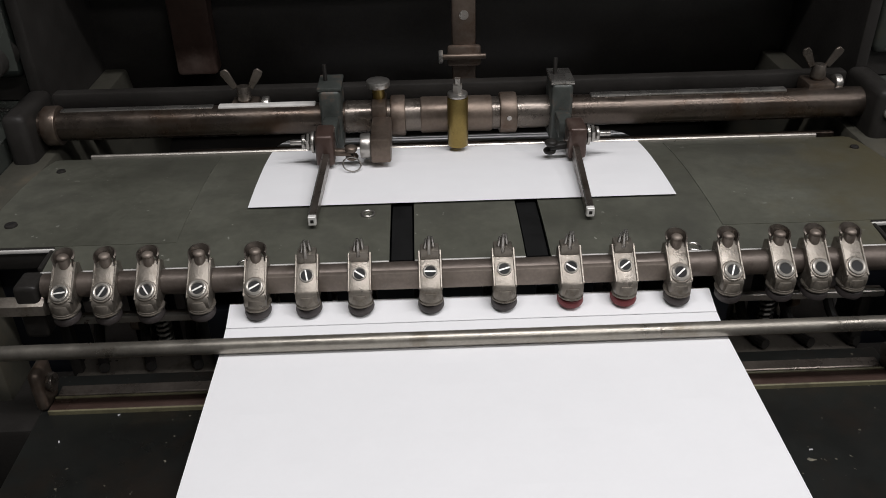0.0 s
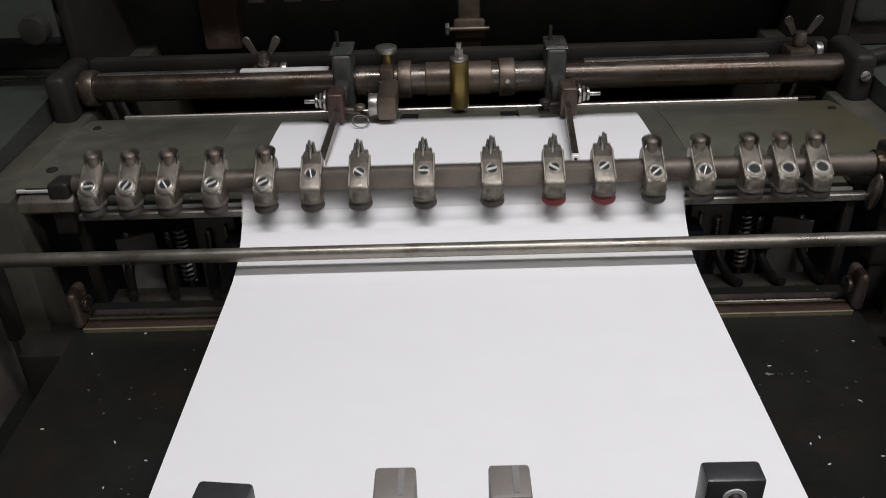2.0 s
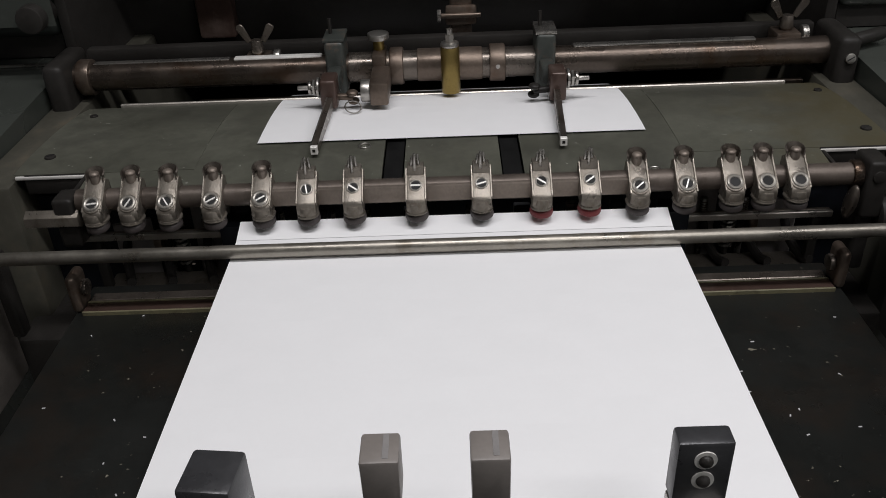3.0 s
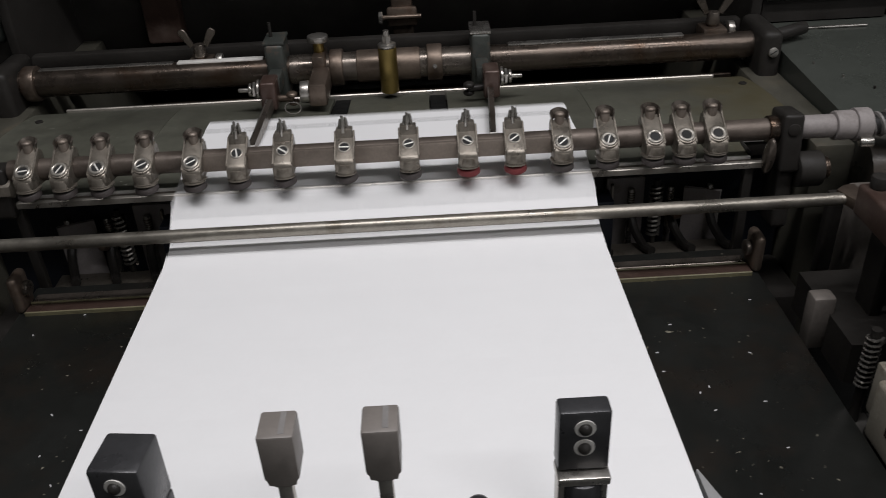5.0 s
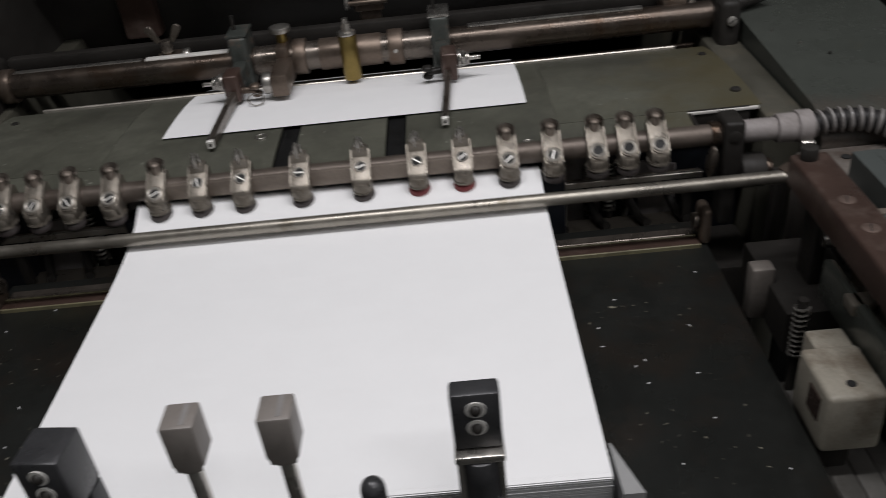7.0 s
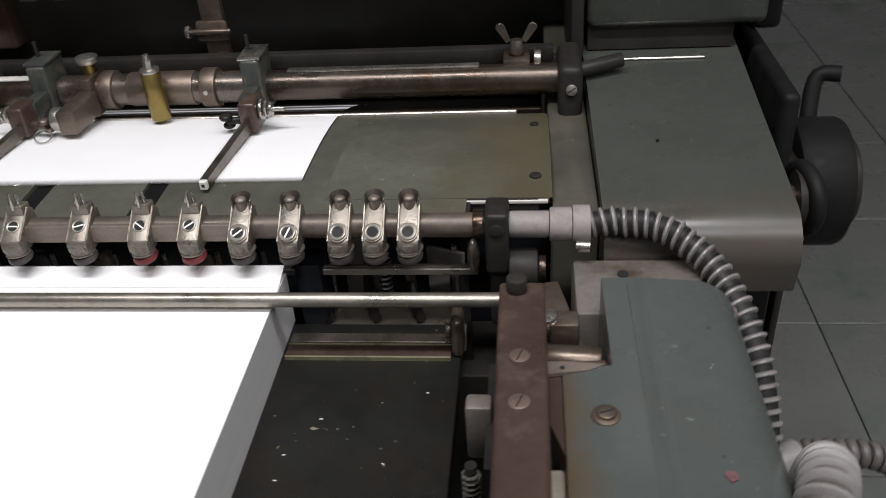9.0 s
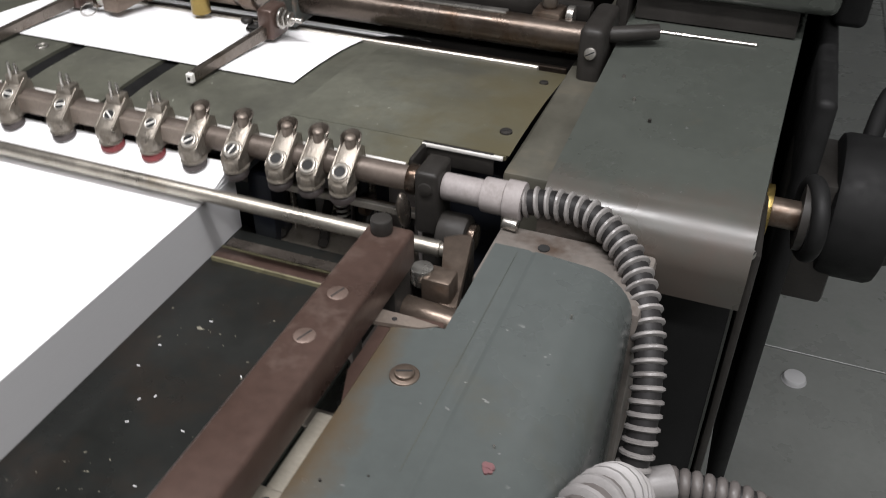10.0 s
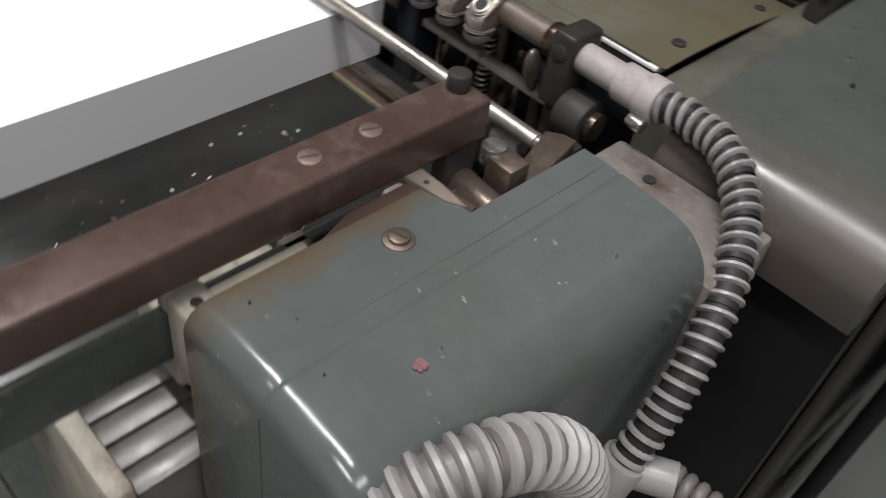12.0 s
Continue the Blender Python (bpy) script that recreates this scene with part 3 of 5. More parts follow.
def corner_bracket(s):
    """An L-shaped casting between the beam and the front cover."""
    cb = thing("corner_bracket", (s * 0.312, -0.19, -0.020), "beige cast corner bracket with a long slot beside the cover", "bracket", "corner brackets")
    cm = B()
    box(cm, *sorted((s * 0.3068, s * 0.3246)), -0.203, -0.188, -0.020, 0.0235, 0.0022, 3)
    box(cm, *sorted((s * 0.3000, s * 0.3075)), -0.203, -0.188, 0.0124, 0.0235, 0.0018)
    box(cm, *sorted((s * 0.3125, s * 0.3246)), -0.189, -0.146, -0.020, 0.0231, 0.0018)
    part("casting", cm, BEIGE, cb)
    part("bolt_hole", cyl(B(), (s * 0.3170, -0.1955, 0.0225), (s * 0.3170, -0.1955, 0.0238), 0.0024, n=16), SLOT, cb)
    part("slot_floor", box(B(), *sorted((s * 0.3068, s * 0.3125)), -0.188, -0.146, -0.020, -0.004), BLACK, cb)
    return cb


for s in (1, -1):
    jack_bracket(s)
    corner_bracket(s)

# ---- pile board, pile, rails, cross rod ----
pb = thing("pile_board", (0, -0.15, -0.06), "dark oily steel pile board with paper dust and rust", "pile board")
part("plate", box(B(), -0.266, 0.266, -0.46, 0.036, -0.056, -0.042, 0.0015), PLATE, pb)
for sx in (1, -1):
    lo, hi = sorted((sx * 0.1525, sx * 0.260))
    part("front_ledge", box(B(), lo, hi, 0.0000, 0.0105, -0.0425, -0.0392, 0.0008), RAIL, pb, "oily brown front ledge")
    part("ledge_lip", box(B(), lo, hi, -0.0016, -0.0002, -0.0425, -0.0388, 0.0004, 1), YELLOWISH, pb)
    part("ledge_lip", box(B(), lo, hi, 0.0107, 0.0122, -0.0425, -0.0386, 0.0004, 1), YELLOWISH, pb)
    part("pale_strip", box(B(), lo, hi, 0.0150, 0.0240, -0.0425, -0.0402, 0.0006, 1), SLEEVE, pb, "dull worn metal strip")
    part("end_bracket", box(B(), *sorted((sx * 0.2602, sx * 0.2680)), 0.001, 0.021, -0.0425, -0.0130, 0.0038, 3), OLD_STEEL, pb, "worn brown end bracket")
    part("bracket_boss", cyl(B(), (sx * 0.2562, 0.011, -0.026), (sx * 0.2602, 0.011, -0.026), 0.0060, n=18, bevel=0.001), SLEEVE, pb)
chain = B()
for i in range(34):
    cx, cy = random.uniform(0.16, 0.255) * random.choice((1, 1, -1)), random.uniform(-0.30, 0.0)
    a = random.uniform(0, 3.1)
    box(chain, -0.0005 - random.random() * 0.0012, 0.0006, -0.0004, 0.0004, 0, 0.0003, m=pose(cx, cy, -0.042, 0, 0, math.degrees(a)))
dust = solo("paper_dust", chain, PAPER_DIMMED, (0, -0.1, -0.042), "scattered white paper crumbs on the pile board", "paper dust", kind="stuff", smooth=0)

pile_top = -0.0024
pile = thing("paper_pile", (0, -0.10, -0.042), "tall stack of blank white printing paper on the board", "paper stack")
n_layers = 52
layer_h = (pile_top + 0.042) / n_layers
# layers take the dimmed paper, so the side shading is in the colour
layer_mesh = finish(box(B(), -0.15, 0.15, -0.1398, 0.1398, 0, layer_h - 0.00004), "sheet_layer", PAPER_DIMMED, Vector((0, 0, 0)), 0)
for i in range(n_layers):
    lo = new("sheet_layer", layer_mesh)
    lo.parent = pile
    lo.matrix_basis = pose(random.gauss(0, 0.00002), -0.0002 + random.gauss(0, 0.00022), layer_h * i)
part("top_sheet", box(B(), -0.15, 0.15, -0.240, 0.0395, pile_top + 0.00005, pile_top + 0.00015), PAPER, pile, smooth=0)

rod = thing("cross_rod", (0, 0, 0.016), "worn bright steel rod held across the paper", "rod")
ROD = material("dull_rubbed_steel", (0.33, 0.305, 0.265), 0.36, metal=0.85, vary=0.25, scale=35, bump=0.12, stain=(0.16, 0.13, 0.09), stain_scale=20, stain_from=0.56)
part("bar", cyl(B(), (-0.345, 0, 0.0160), (0.312, 0, 0.0160), 0.0046, n=24, bevel=0.0006), ROD, rod)
part("tip", cyl(B(), (0.312, 0, 0.0160), (0.322, 0, 0.0160), 0.0042, 0.003, n=20, bevel=0.0006), ROD, rod)
for s in (1, -1):
    lv = outline(B(), [(s * px, py) for px, py in ((0.3115, 0.0060), (0.3190, 0.0120), (0.3265, 0.0130), (0.3400, -0.0500), (0.3310, -0.0520))], 0.0125, 0.0205)
    bmesh.ops.bevel(lv, geom=lv.edges[:], offset=0.0008, segments=2, affect="EDGES", profile=0.5)
    part("end_lever", lv, OLD_STEEL, rod, "rusty flat end lever")
    part("holder", box(B(), *sorted((s * 0.315, s * 0.324)), 0.014, 0.026, -0.060, 0.010, 0.002), BLACK, rod)


def side_rail(s):
    r = thing("side_rail", (s * 0.3055, -0.24, 0.034), "rust-brown worn steel guide rail with flush slotted screws", "rail", "side rails")
    part("bar", box(B(), *sorted((s * 0.294, s * 0.3175)), -0.50, -0.049, 0.034, 0.0545, 0.0022, 3), RAIL, r)
    for y in (-0.107, -0.137):
        screw(r, (s * 0.3048, y, 0.0546), (0, 0, 1), 0.0050, RAIL_SCREW, 70, "flush_screw", 0.0004, 0.06)
    part("cap_bolt", cyl(B(), (s * 0.303, -0.0565, 0.054), (s * 0.303, -0.0565, 0.0625), 0.0054, n=18, bevel=0.001), BLACK, r)
    for y in (-0.062, -0.33, -0.48):
        part("bracket", box(B(), *sorted((s * 0.308, s * 0.316)), y - 0.010, y + 0.010, -0.04, 0.0345, 0.001), BLACK, r)
    return r


side_rail(1)
side_rail(-1)

# rear stops behind the stack
def stop_post(x, y, turn, label, deep=0.010, drop=0.0, flank=False):
    p = thing("rear_stop", (x, y, -0.10), label, "paper stop", "rear stops")
    part("head", box(B(), x - 0.0105, x + 0.0105, y - 0.010, y - 0.010 + deep, 0.0435, 0.0745, 0.0016), BLOCK, p)
    part("lip", box(B(), x - 0.0108, x + 0.0108, y - 0.0145, y - 0.002, 0.0390, 0.0433, 0.001), STEEL, p, "bright worn lip")
    for z in (0.0665, 0.0565):
        wz = cyl(B(), (x, y - 0.0098, z), (x, y - 0.0106, z), 0.0042, n=20)
        w = part("bolt_recess", wz, WORN_GLINT, p, "bright worn ring")
        part("bolt", ball(B(), (x, y - 0.0106, z), 0.0027), BLACK, w)
    part("roller", cyl(B(), (x, y - 0.007, 0.015), (x, y - 0.007, 0.0390), 0.0088, n=22, bevel=0.001), BLOCK, p)
    part("foot", cyl(B(), (x, y - 0.007, -0.10), (x, y - 0.007, 0.015), 0.0098, n=20, bevel=0.001), BLOCK, p)
    for sx in (-1, 1):
        part("fork", box(B(), x + sx * 0.0088 - 0.0014, x + sx * 0.0088 + 0.0014, y - 0.012, y - 0.003, 0.008, 0.040, 0.0006), STEEL, p)
    if flank:
        part("flank", box(B(), x + 0.0006, x + 0.0104, y + 0.0010, y + 0.0118, -0.060, 0.0433, 0.0012), BLOCK, p)
    p.matrix_basis = pose(x, y, -0.10 - drop, 0, 0, turn)
    return p


stop_post(0.0895, -0.2475, 0, "black block paper stop with two round bolts and a roller")
stop_post(-0.0930, -0.2540, -6, "black block paper stop, turned a little, with two round bolts", 0.022, 0.0105, True)


def weight_post(x, y):
    p = thing("hold_down", (x, y, -0.10), "grey-brown moulded hold-down block on a slim steel stem", "hold-down", "hold-downs")
    bm = B()
    face = ((-0.0034, 0.0575), (-0.0042, 0.0600), (-0.0068, 0.0615), (-0.0070, 0.0835), (0.0070, 0.0835), (0.0068, 0.0615), (0.0042, 0.0600), (0.0034, 0.0575))
    front, rear = ([bm.verts.new((x + dx, yy, z)) for dx, z in face] for yy in (y - 0.015, y))
    for k in range(8):
        bm.faces.new((front[k], front[(k + 1) % 8], rear[(k + 1) % 8], rear[k]))
    bm.faces.new(front[::-1]), bm.faces.new(rear)
    bmesh.ops.bevel(bm, geom=bm.edges[:], offset=0.0012, segments=2, affect="EDGES", profile=0.5)
    part("block", bm, WEIGHT, p)
    part("wear_mark", box(B(), x + 0.001, x + 0.0032, y - 0.013, y - 0.001, 0.0830, 0.08365), HOSE, p)
    part("stem", box(B(), x - 0.0029, x + 0.0029, y - 0.013, y - 0.008, -0.10, 0.0585, 0.001), STEEL, p)
    return p


weight_post(-0.0275, -0.256)
weight_post(0.0110, -0.256)
pin = thing("dome_pin", (0.046, -0.2805, -0.10), "black pin with a domed top behind the stack", "pin")
db = cyl(B(), (0.046, -0.2795, -0.10), (0.046, -0.2795, 0.050), 0.0052, n=20)
part("shank", db, BLOCK, pin)
part("dome", ball(B(), (0.046, -0.2795, 0.050), 0.0052), BLOCK, pin)
for s in (1, -1):
    sg = thing("side_guide", (s * 0.158, -0.22, -0.042), "clear bent plastic side guide on a small metal clamp", "paper guide", "side guides")
    bm = B()
    outline(bm, ((s * 0.1520, -0.218), (s * 0.1528, -0.218), (s * 0.1630, -0.250), (s * 0.1530, -0.250)), -0.040, -0.002)
    part("leaf", bm, CLEAR, sg, "clouded clear plastic leaf")
    part("clamp", box(B(), *sorted((s * 0.160, s * 0.174)), -0.268, -0.252, -0.042, -0.018, 0.002), OLD_STEEL, sg)
    part("rod", box(B(), *sorted((s * 0.164, s * 0.171)), -0.262, -0.256, -0.018, -0.010, 0.001), WORN_GLINT, sg)

# pins, springs and blocks in the gap between stack and feed board
gap = thing("separator_gear", (0, 0.07, -0.06), "blue-black separator gear with upright bolts and springs in the gap", "press gear")
for s in (1, -1):
    for x in (0.160, 0.193, 0.2245, 0.256):
        # upright threaded bolt with a hooked lever at its foot
        bolt = part("bolt", cyl(B(), (s * x, 0.093, -0.085), (s * x, 0.093, -0.0165), 0.0026, n=14, bevel=0.0006), STEEL, gap, "thin threaded steel bolt")
        for k in range(7):
            part("thread", ring(B(), (s * x, 0.093, -0.0200 - 0.0021 * k), (0.06, 0, 1), 0.0026, 0.0005, 14, 6), OLD_STEEL, bolt)
        part("lever", sweep(B(), smooth_line(((s * x, 0.090, -0.036), (s * x + 0.001, 0.080, -0.046), (s * x + 0.006, 0.066, -0.054), (s * x + 0.010, 0.056, -0.053)), 12), 0.0036, 10), BLACK, gap)
    part("dark_post", box(B(), *sorted((s * 0.1520, s * 0.1700)), 0.050, 0.072, -0.085, -0.004, 0.002), NAVY, gap)
    part("bright_upright", box(B(), *sorted((s * 0.1715, s * 0.1735)), 0.070, 0.074, -0.085, -0.001, 0.0004, 1), STEEL, gap)
    part("pale_plate", box(B(), *sorted((s * 0.1740, s * 0.2050)), 0.0985, 0.1030, -0.085, -0.010, 0.001), DUSTY, gap, "dull pale steel plate")
    part("slanted_plate", outline(B(), ((s * 0.236, 0.096), (s * 0.262, 0.086), (s * 0.264, 0.089), (s * 0.238, 0.099)), -0.085, -0.020), DUSTY, gap, "grey slanted plate")
    part("tray", box(B(), *sorted((s * 0.168, s * 0.266)), 0.0400, 0.0780, -0.070, -0.058, 0.001), CAST, gap, "dull grey tray")
    coil = [(s * 0.2085 + 0.0046 * math.cos(a * 0.7), 0.078 + 0.0046 * math.sin(a * 0.7), -0.052 + 0.00046 * a) for a in range(100)]
    part("spring", sweep(B(), coil, 0.0011, 6), STEEL, gap, "bright coil spring")
    part("spring_core", cyl(B(), (s * 0.2085, 0.078, -0.080), (s * 0.2085, 0.078, -0.002), 0.0024, n=12), BLACK, gap)
    part("cam", cyl(B(), (s * 0.2230, 0.080, -0.030), (s * 0.2290, 0.080, -0.030), 0.0080, n=20, bevel=0.001), OLD_STEEL, gap)
for i, x in enumerate((-0.135, -0.098, -0.072, -0.03, 0.015, 0.05, 0.088, 0.12)):
    part("plate", box(B(), x - 0.006, x + 0.006, 0.056, 0.064, -0.05, 0.001, 0.001), BLOCK if i % 2 else CAST, gap)
    part("pin", cyl(B(), (x + 0.011, 0.056, -0.05), (x + 0.011, 0.056, 0.003), 0.0018, n=10), STEEL, gap)

# ---- guide shaft with fingers ----
shaft = thing("guide_shaft", (0, 0.25, 0.042), "worn brown steel shaft with collars and two paper fingers", "shaft")
SY, SZ = 0.250, 0.0420
part("tube", cyl(B(), (-0.338, SY, SZ), (0.338, SY, SZ), 0.0125, n=32), SHAFT, shaft)
part("sleeve", cyl(B(), (-0.088, SY, SZ), (0.080, SY, SZ), 0.0132, n=32), SLEEVE, shaft, "rubbed brown steel sleeve")
for x0, x1, r in ((-0.052, -0.040, 0.0165), (0.036, 0.050, 0.0165), (-0.028, 0.030, 0.0145), (-0.330, -0.318, 0.016)):
    part("collar", cyl(B(), (x0, SY, SZ), (x1, SY, SZ), r, n=30, bevel=0.0015), OLD_STEEL, shaft)
part("set_screw", cyl(B(), (0.043, SY - 0.0165, SZ + 0.002), (0.043, SY - 0.018, SZ + 0.002), 0.002, n=10), STEEL, shaft)
part("bright_strip", box(B(), -0.316, -0.194, SY - 0.003, SY + 0.004, SZ + 0.0110, SZ + 0.0130, 0.0008), STEEL, shaft)
part("bright_strip", box(B(), -0.190, -0.112, SY - 0.004, SY + 0.004, SZ + 0.0105, SZ + 0.0134, 0.001), WORN_GLINT, shaft)
part("bright_strip", box(B(), 0.110, 0.270, SY - 0.004, SY + 0.004, SZ + 0.0115, SZ + 0.0140, 0.001), STEEL, shaft)
part("top_rail", box(B(), -0.33, 0.33, SY + 0.022, SY + 0.034, SZ + 0.004, SZ + 0.018, 0.002), BLACK, shaft)
kb = B()
box(kb, -0.0668, -0.0548, SY - 0.018, SY + 0.014, SZ - 0.018, SZ + 0.016, 0.002)
kn = part("knob_clamp", kb, OLD_STEEL, shaft)
part("knob_stem", cyl(B(), (-0.061, SY, SZ + 0.016), (-0.061, SY, SZ + 0.026), 0.005, n=16), BRASS, kn)
part("knob", cyl(B(), (-0.061, SY, SZ + 0.025), (-0.061, SY, SZ + 0.0305), 0.0095, n=24, bevel=0.001), STEEL, kn)
part("knurl", cyl(B(), (-0.0745, SY - 0.051, SZ - 0.003), (-0.0665, SY - 0.051, SZ - 0.003), 0.0095, n=22, bevel=0.0008), STEEL, kn)
part("knurl_block", box(B(), -0.0665, -0.0510, SY - 0.063, SY - 0.017, SZ - 0.0125, SZ + 0.007, 0.002), OLD_STEEL, kn)
br = part("brass_tube", cyl(B(), (0.0015, SY - 0.021, SZ - 0.018), (0.0015, SY - 0.021, SZ + 0.023), 0.0082, n=24, bevel=0.001), BRASS, shaft, "dull brass tube")
part("cap", cyl(B(), (0.0015, SY - 0.021, SZ + 0.023), (0.0015, SY - 0.021, SZ + 0.0265), 0.0080, n=24, bevel=0.001), STEEL, br)
part("nut", cyl(B(), (0.0015, SY - 0.021, SZ + 0.0265), (0.0015, SY - 0.021, SZ + 0.033), 0.004, n=6), STEEL, br)
part("stud", cyl(B(), (0.0015, SY - 0.021, SZ + 0.033), (0.0015, SY - 0.021, SZ + 0.038), 0.0026, n=8), STEEL, br)
part("plunger", cyl(B(), (0.0015, SY - 0.021, SZ - 0.031), (0.0015, SY - 0.021, SZ - 0.024), 0.0055, n=18), BLACK, br)
for fx, lean in ((-0.0985, 0), (0.0845, 1)):
    cb = B()
    box(cb, fx - 0.0085, fx + 0.0085, SY - 0.019, SY + 0.016, SZ - 0.020, SZ + 0.029, 0.003, 3)
    cl = part("finger_clamp", cb, GREENISH, shaft, "green-brown worn clamp")
    part("clamp_cap", box(B(), fx - 0.0095, fx + 0.0095, SY - 0.018, SY + 0.014, SZ + 0.0285, SZ + 0.0315, 0.001), STEEL if lean else GREENISH, cl)
    part("lever_pin", cyl(B(), (fx - 0.004, SY, SZ + 0.03), (fx - 0.004, SY, SZ + 0.0445), 0.0016, n=8), BLACK, cl)
    sgn = -1 if not lean else 1
    h0 = fx - 0.0095 if not lean else fx - 0.0010
    h1 = h0 + 0.0140
    HY, HZ = 0.200, 0.0400
    part("hinge_arm", box(B(), fx - 0.006, fx + 0.006, HY + 0.006, SY - 0.017, HZ - 0.004, HZ + 0.010, 0.002), GREENISH, cl)
    part("hinge_block", box(B(), h0, h1, HY - 0.012, HY + 0.012, HZ - 0.0125, HZ + 0.0125, 0.0025, 3), RAIL, cl, "brown worn hinge block")
    hx = h0 if sgn < 0 else h1
    part("hinge_pin", cyl(B(), (hx, HY, HZ + 0.003), (hx + sgn * 0.020, HY, HZ + 0.003), 0.0020, n=12, bevel=0.0005), STEEL, cl)
    for k in range(3):
        part("hinge_nut", cyl(B(), (hx + sgn * (0.001 + 0.0036 * k), HY, HZ + 0.003), (hx + sgn * (0.0034 + 0.0036 * k), HY, HZ + 0.003), 0.0085 - 0.0014 * k, n=6 if k == 1 else 20, bevel=0.0004), STEEL, cl)
    ox = h1 if sgn < 0 else h0
    wg = B()
    for dz in (-0.0045, 0.0045):
        ball(wg, (ox - sgn * 0.0125, HY - 0.004 - dz * 0.6, HZ - 0.005 + dz), 0.0050, 0.6)
    cyl(wg, (ox, HY - 0.002, HZ - 0.005), (ox - sgn * 0.013, HY - 0.004, HZ - 0.005), 0.0030, n=12)
    part("wing_screw", wg, BLACK if lean else OLD_STEEL, cl)
    if not lean:
        part("wire_loop", ring(B(), (ox + 0.013, HY - 0.014, HZ - 0.010), (0.2, -0.5, 1), 0.0068, 0.0006, 24, 6), STEEL, cl)
    # straight blade from the hinge down to the board
    x0, x1 = (h0 + h1) / 2 - sgn * 0.001, (-0.1020 if not lean else 0.0835)
    y0, z0, y1, z1 = HY - 0.008, HZ - 0.0062, 0.098, board_z(0.098) + 0.0062
    fm, rows = B(), []
    for f in (0.0, 0.25, 0.5, 0.75, 1.0):
        p, hh = Vector((x0 + (x1 - x0) * f, y0 + (y1 - y0) * f, z0 + (z1 - z0) * f)), 0.0046 - 0.0014 * f
        rows.append([fm.verts.new(p + Vector(o)) for o in ((-0.0025, 0, -hh), (0.0025, 0, -hh), (0.0025, 0, hh), (-0.0025, 0, hh))])
    for a, b in zip(rows, rows[1:]):
        for i in range(4):
            fm.faces.new((a[i], a[(i + 1) % 4], b[(i + 1) % 4], b[i]))
    fm.faces.new(rows[0]), fm.faces.new(rows[-1][::-1])
    fg = part("finger", fm, SLEEVE, cl, "slim brown steel blade finger", smooth=20)
    eg = B()
    rows = []
    for f in (0.0, 1.0):
        p, hh = Vector((x0 + (x1 - x0) * f - 0.0022, y0 + (y1 - y0) * f, z0 + (z1 - z0) * f)), 0.0046 - 0.0014 * f
        rows.append([eg.verts.new(p + Vector((dx, 0, hh + dz))) for dx, dz in ((-0.0005, -0.0002), (0.0005, -0.0002), (0.0005, 0.0005), (-0.0005, 0.0005))])
    for i in range(4):
        eg.faces.new((rows[0][i], rows[0][(i + 1) % 4], rows[1][(i + 1) % 4], rows[1][i]))
    part("worn_edge", eg, STEEL, fg, smooth=20)
    part("finger_tip", box(B(), x1 - 0.0027, x1 + 0.0027, 0.0945, 0.0985, z1 - 0.0032, z1 + 0.0034, 0.0005, 1), WORN_GLINT, fg)
    part("tip_hole", box(B(), x1 - 0.0011, x1 + 0.0011, 0.0943, 0.0950, z1 - 0.001, z1 + 0.0012), BLACK, fg)


def wing_nut(x, y, z):
    w = thing("wing_nut", (x, y, z - 0.016), "worn steel wing nut on a threaded post", "wing nut", "wing nuts")
    part("post", cyl(B(), (x, y, z - 0.016), (x, y, z + 0.004), 0.0045, n=14), OLD_STEEL, w)
    part("hub", cyl(B(), (x, y, z - 0.004), (x, y, z + 0.007), 0.0065, 0.005, n=18, bevel=0.0008), SLEEVE, w)
    for s in (-1, 1):
        bm = B()
        outline(bm, ((-0.0026, -0.008), (0.0022, -0.008), (0.0038, 0.006), (0.0030, 0.0092), (-0.0018, 0.0098), (-0.0036, 0.007)), -0.0011, 0.0011)
        bmesh.ops.bevel(bm, geom=bm.edges[:], offset=0.0005, segments=1, affect="EDGES")
        bmesh.ops.transform(bm, matrix=Matrix.Translation((x + s * 0.0100, y, z + 0.0120)) @ pose(0, 0, 0, 0, s * 30, 0) @ pose(0, 0, 0, 90), verts=bm.verts)
        part("wing", bm, SLEEVE, w)
    part("clamp_block", box(B(), x - 0.011, x + 0.011, y - 0.012, y + 0.012, z - 0.020, z - 0.006, 0.002), OLD_STEEL, w)
    part("stop_collar", cyl(B(), (x + 0.014, y, z - 0.010), (x + 0.020, y, z - 0.010), 0.0075, n=16, bevel=0.001), STEEL, w)
    return w


wing_nut(-0.170, 0.258, 0.061)
wing_nut(0.300, 0.262, 0.064)

# gripper bar with teeth above, on the cylinder
GY, GZ = 0.440, 0.064
grip = thing("gripper_bar", (0, GY, GZ), "dim steel gripper bar with a row of small teeth", "gripper bar")
part("bar", box(B(), -0.215, 0.225, GY - 0.003, GY + 0.006, GZ - 0.007, GZ + 0.003, 0.0015), CAST, grip)
part("worn_edge", box(B(), -0.215, 0.225, GY - 0.0045, GY - 0.0031, GZ - 0.0072, GZ - 0.0052, 0.0004, 1), STEEL, grip)
for i in range(12):
    gx = -0.210 + 0.0391 * i
    tb = B()
    outline(tb, ((-0.010, 0.0), (-0.0062, 0.0035), (-0.0058, 0.016), (-0.0040, 0.018), (0.0040, 0.018), (0.0058, 0.016), (0.0062, 0.0035), (0.010, 0.0)), -0.005, 0.005)
    bmesh.ops.transform(tb, matrix=pose(gx, GY, GZ + 0.002, 90), verts=tb.verts)
    part("tooth", tb, CAST, grip)

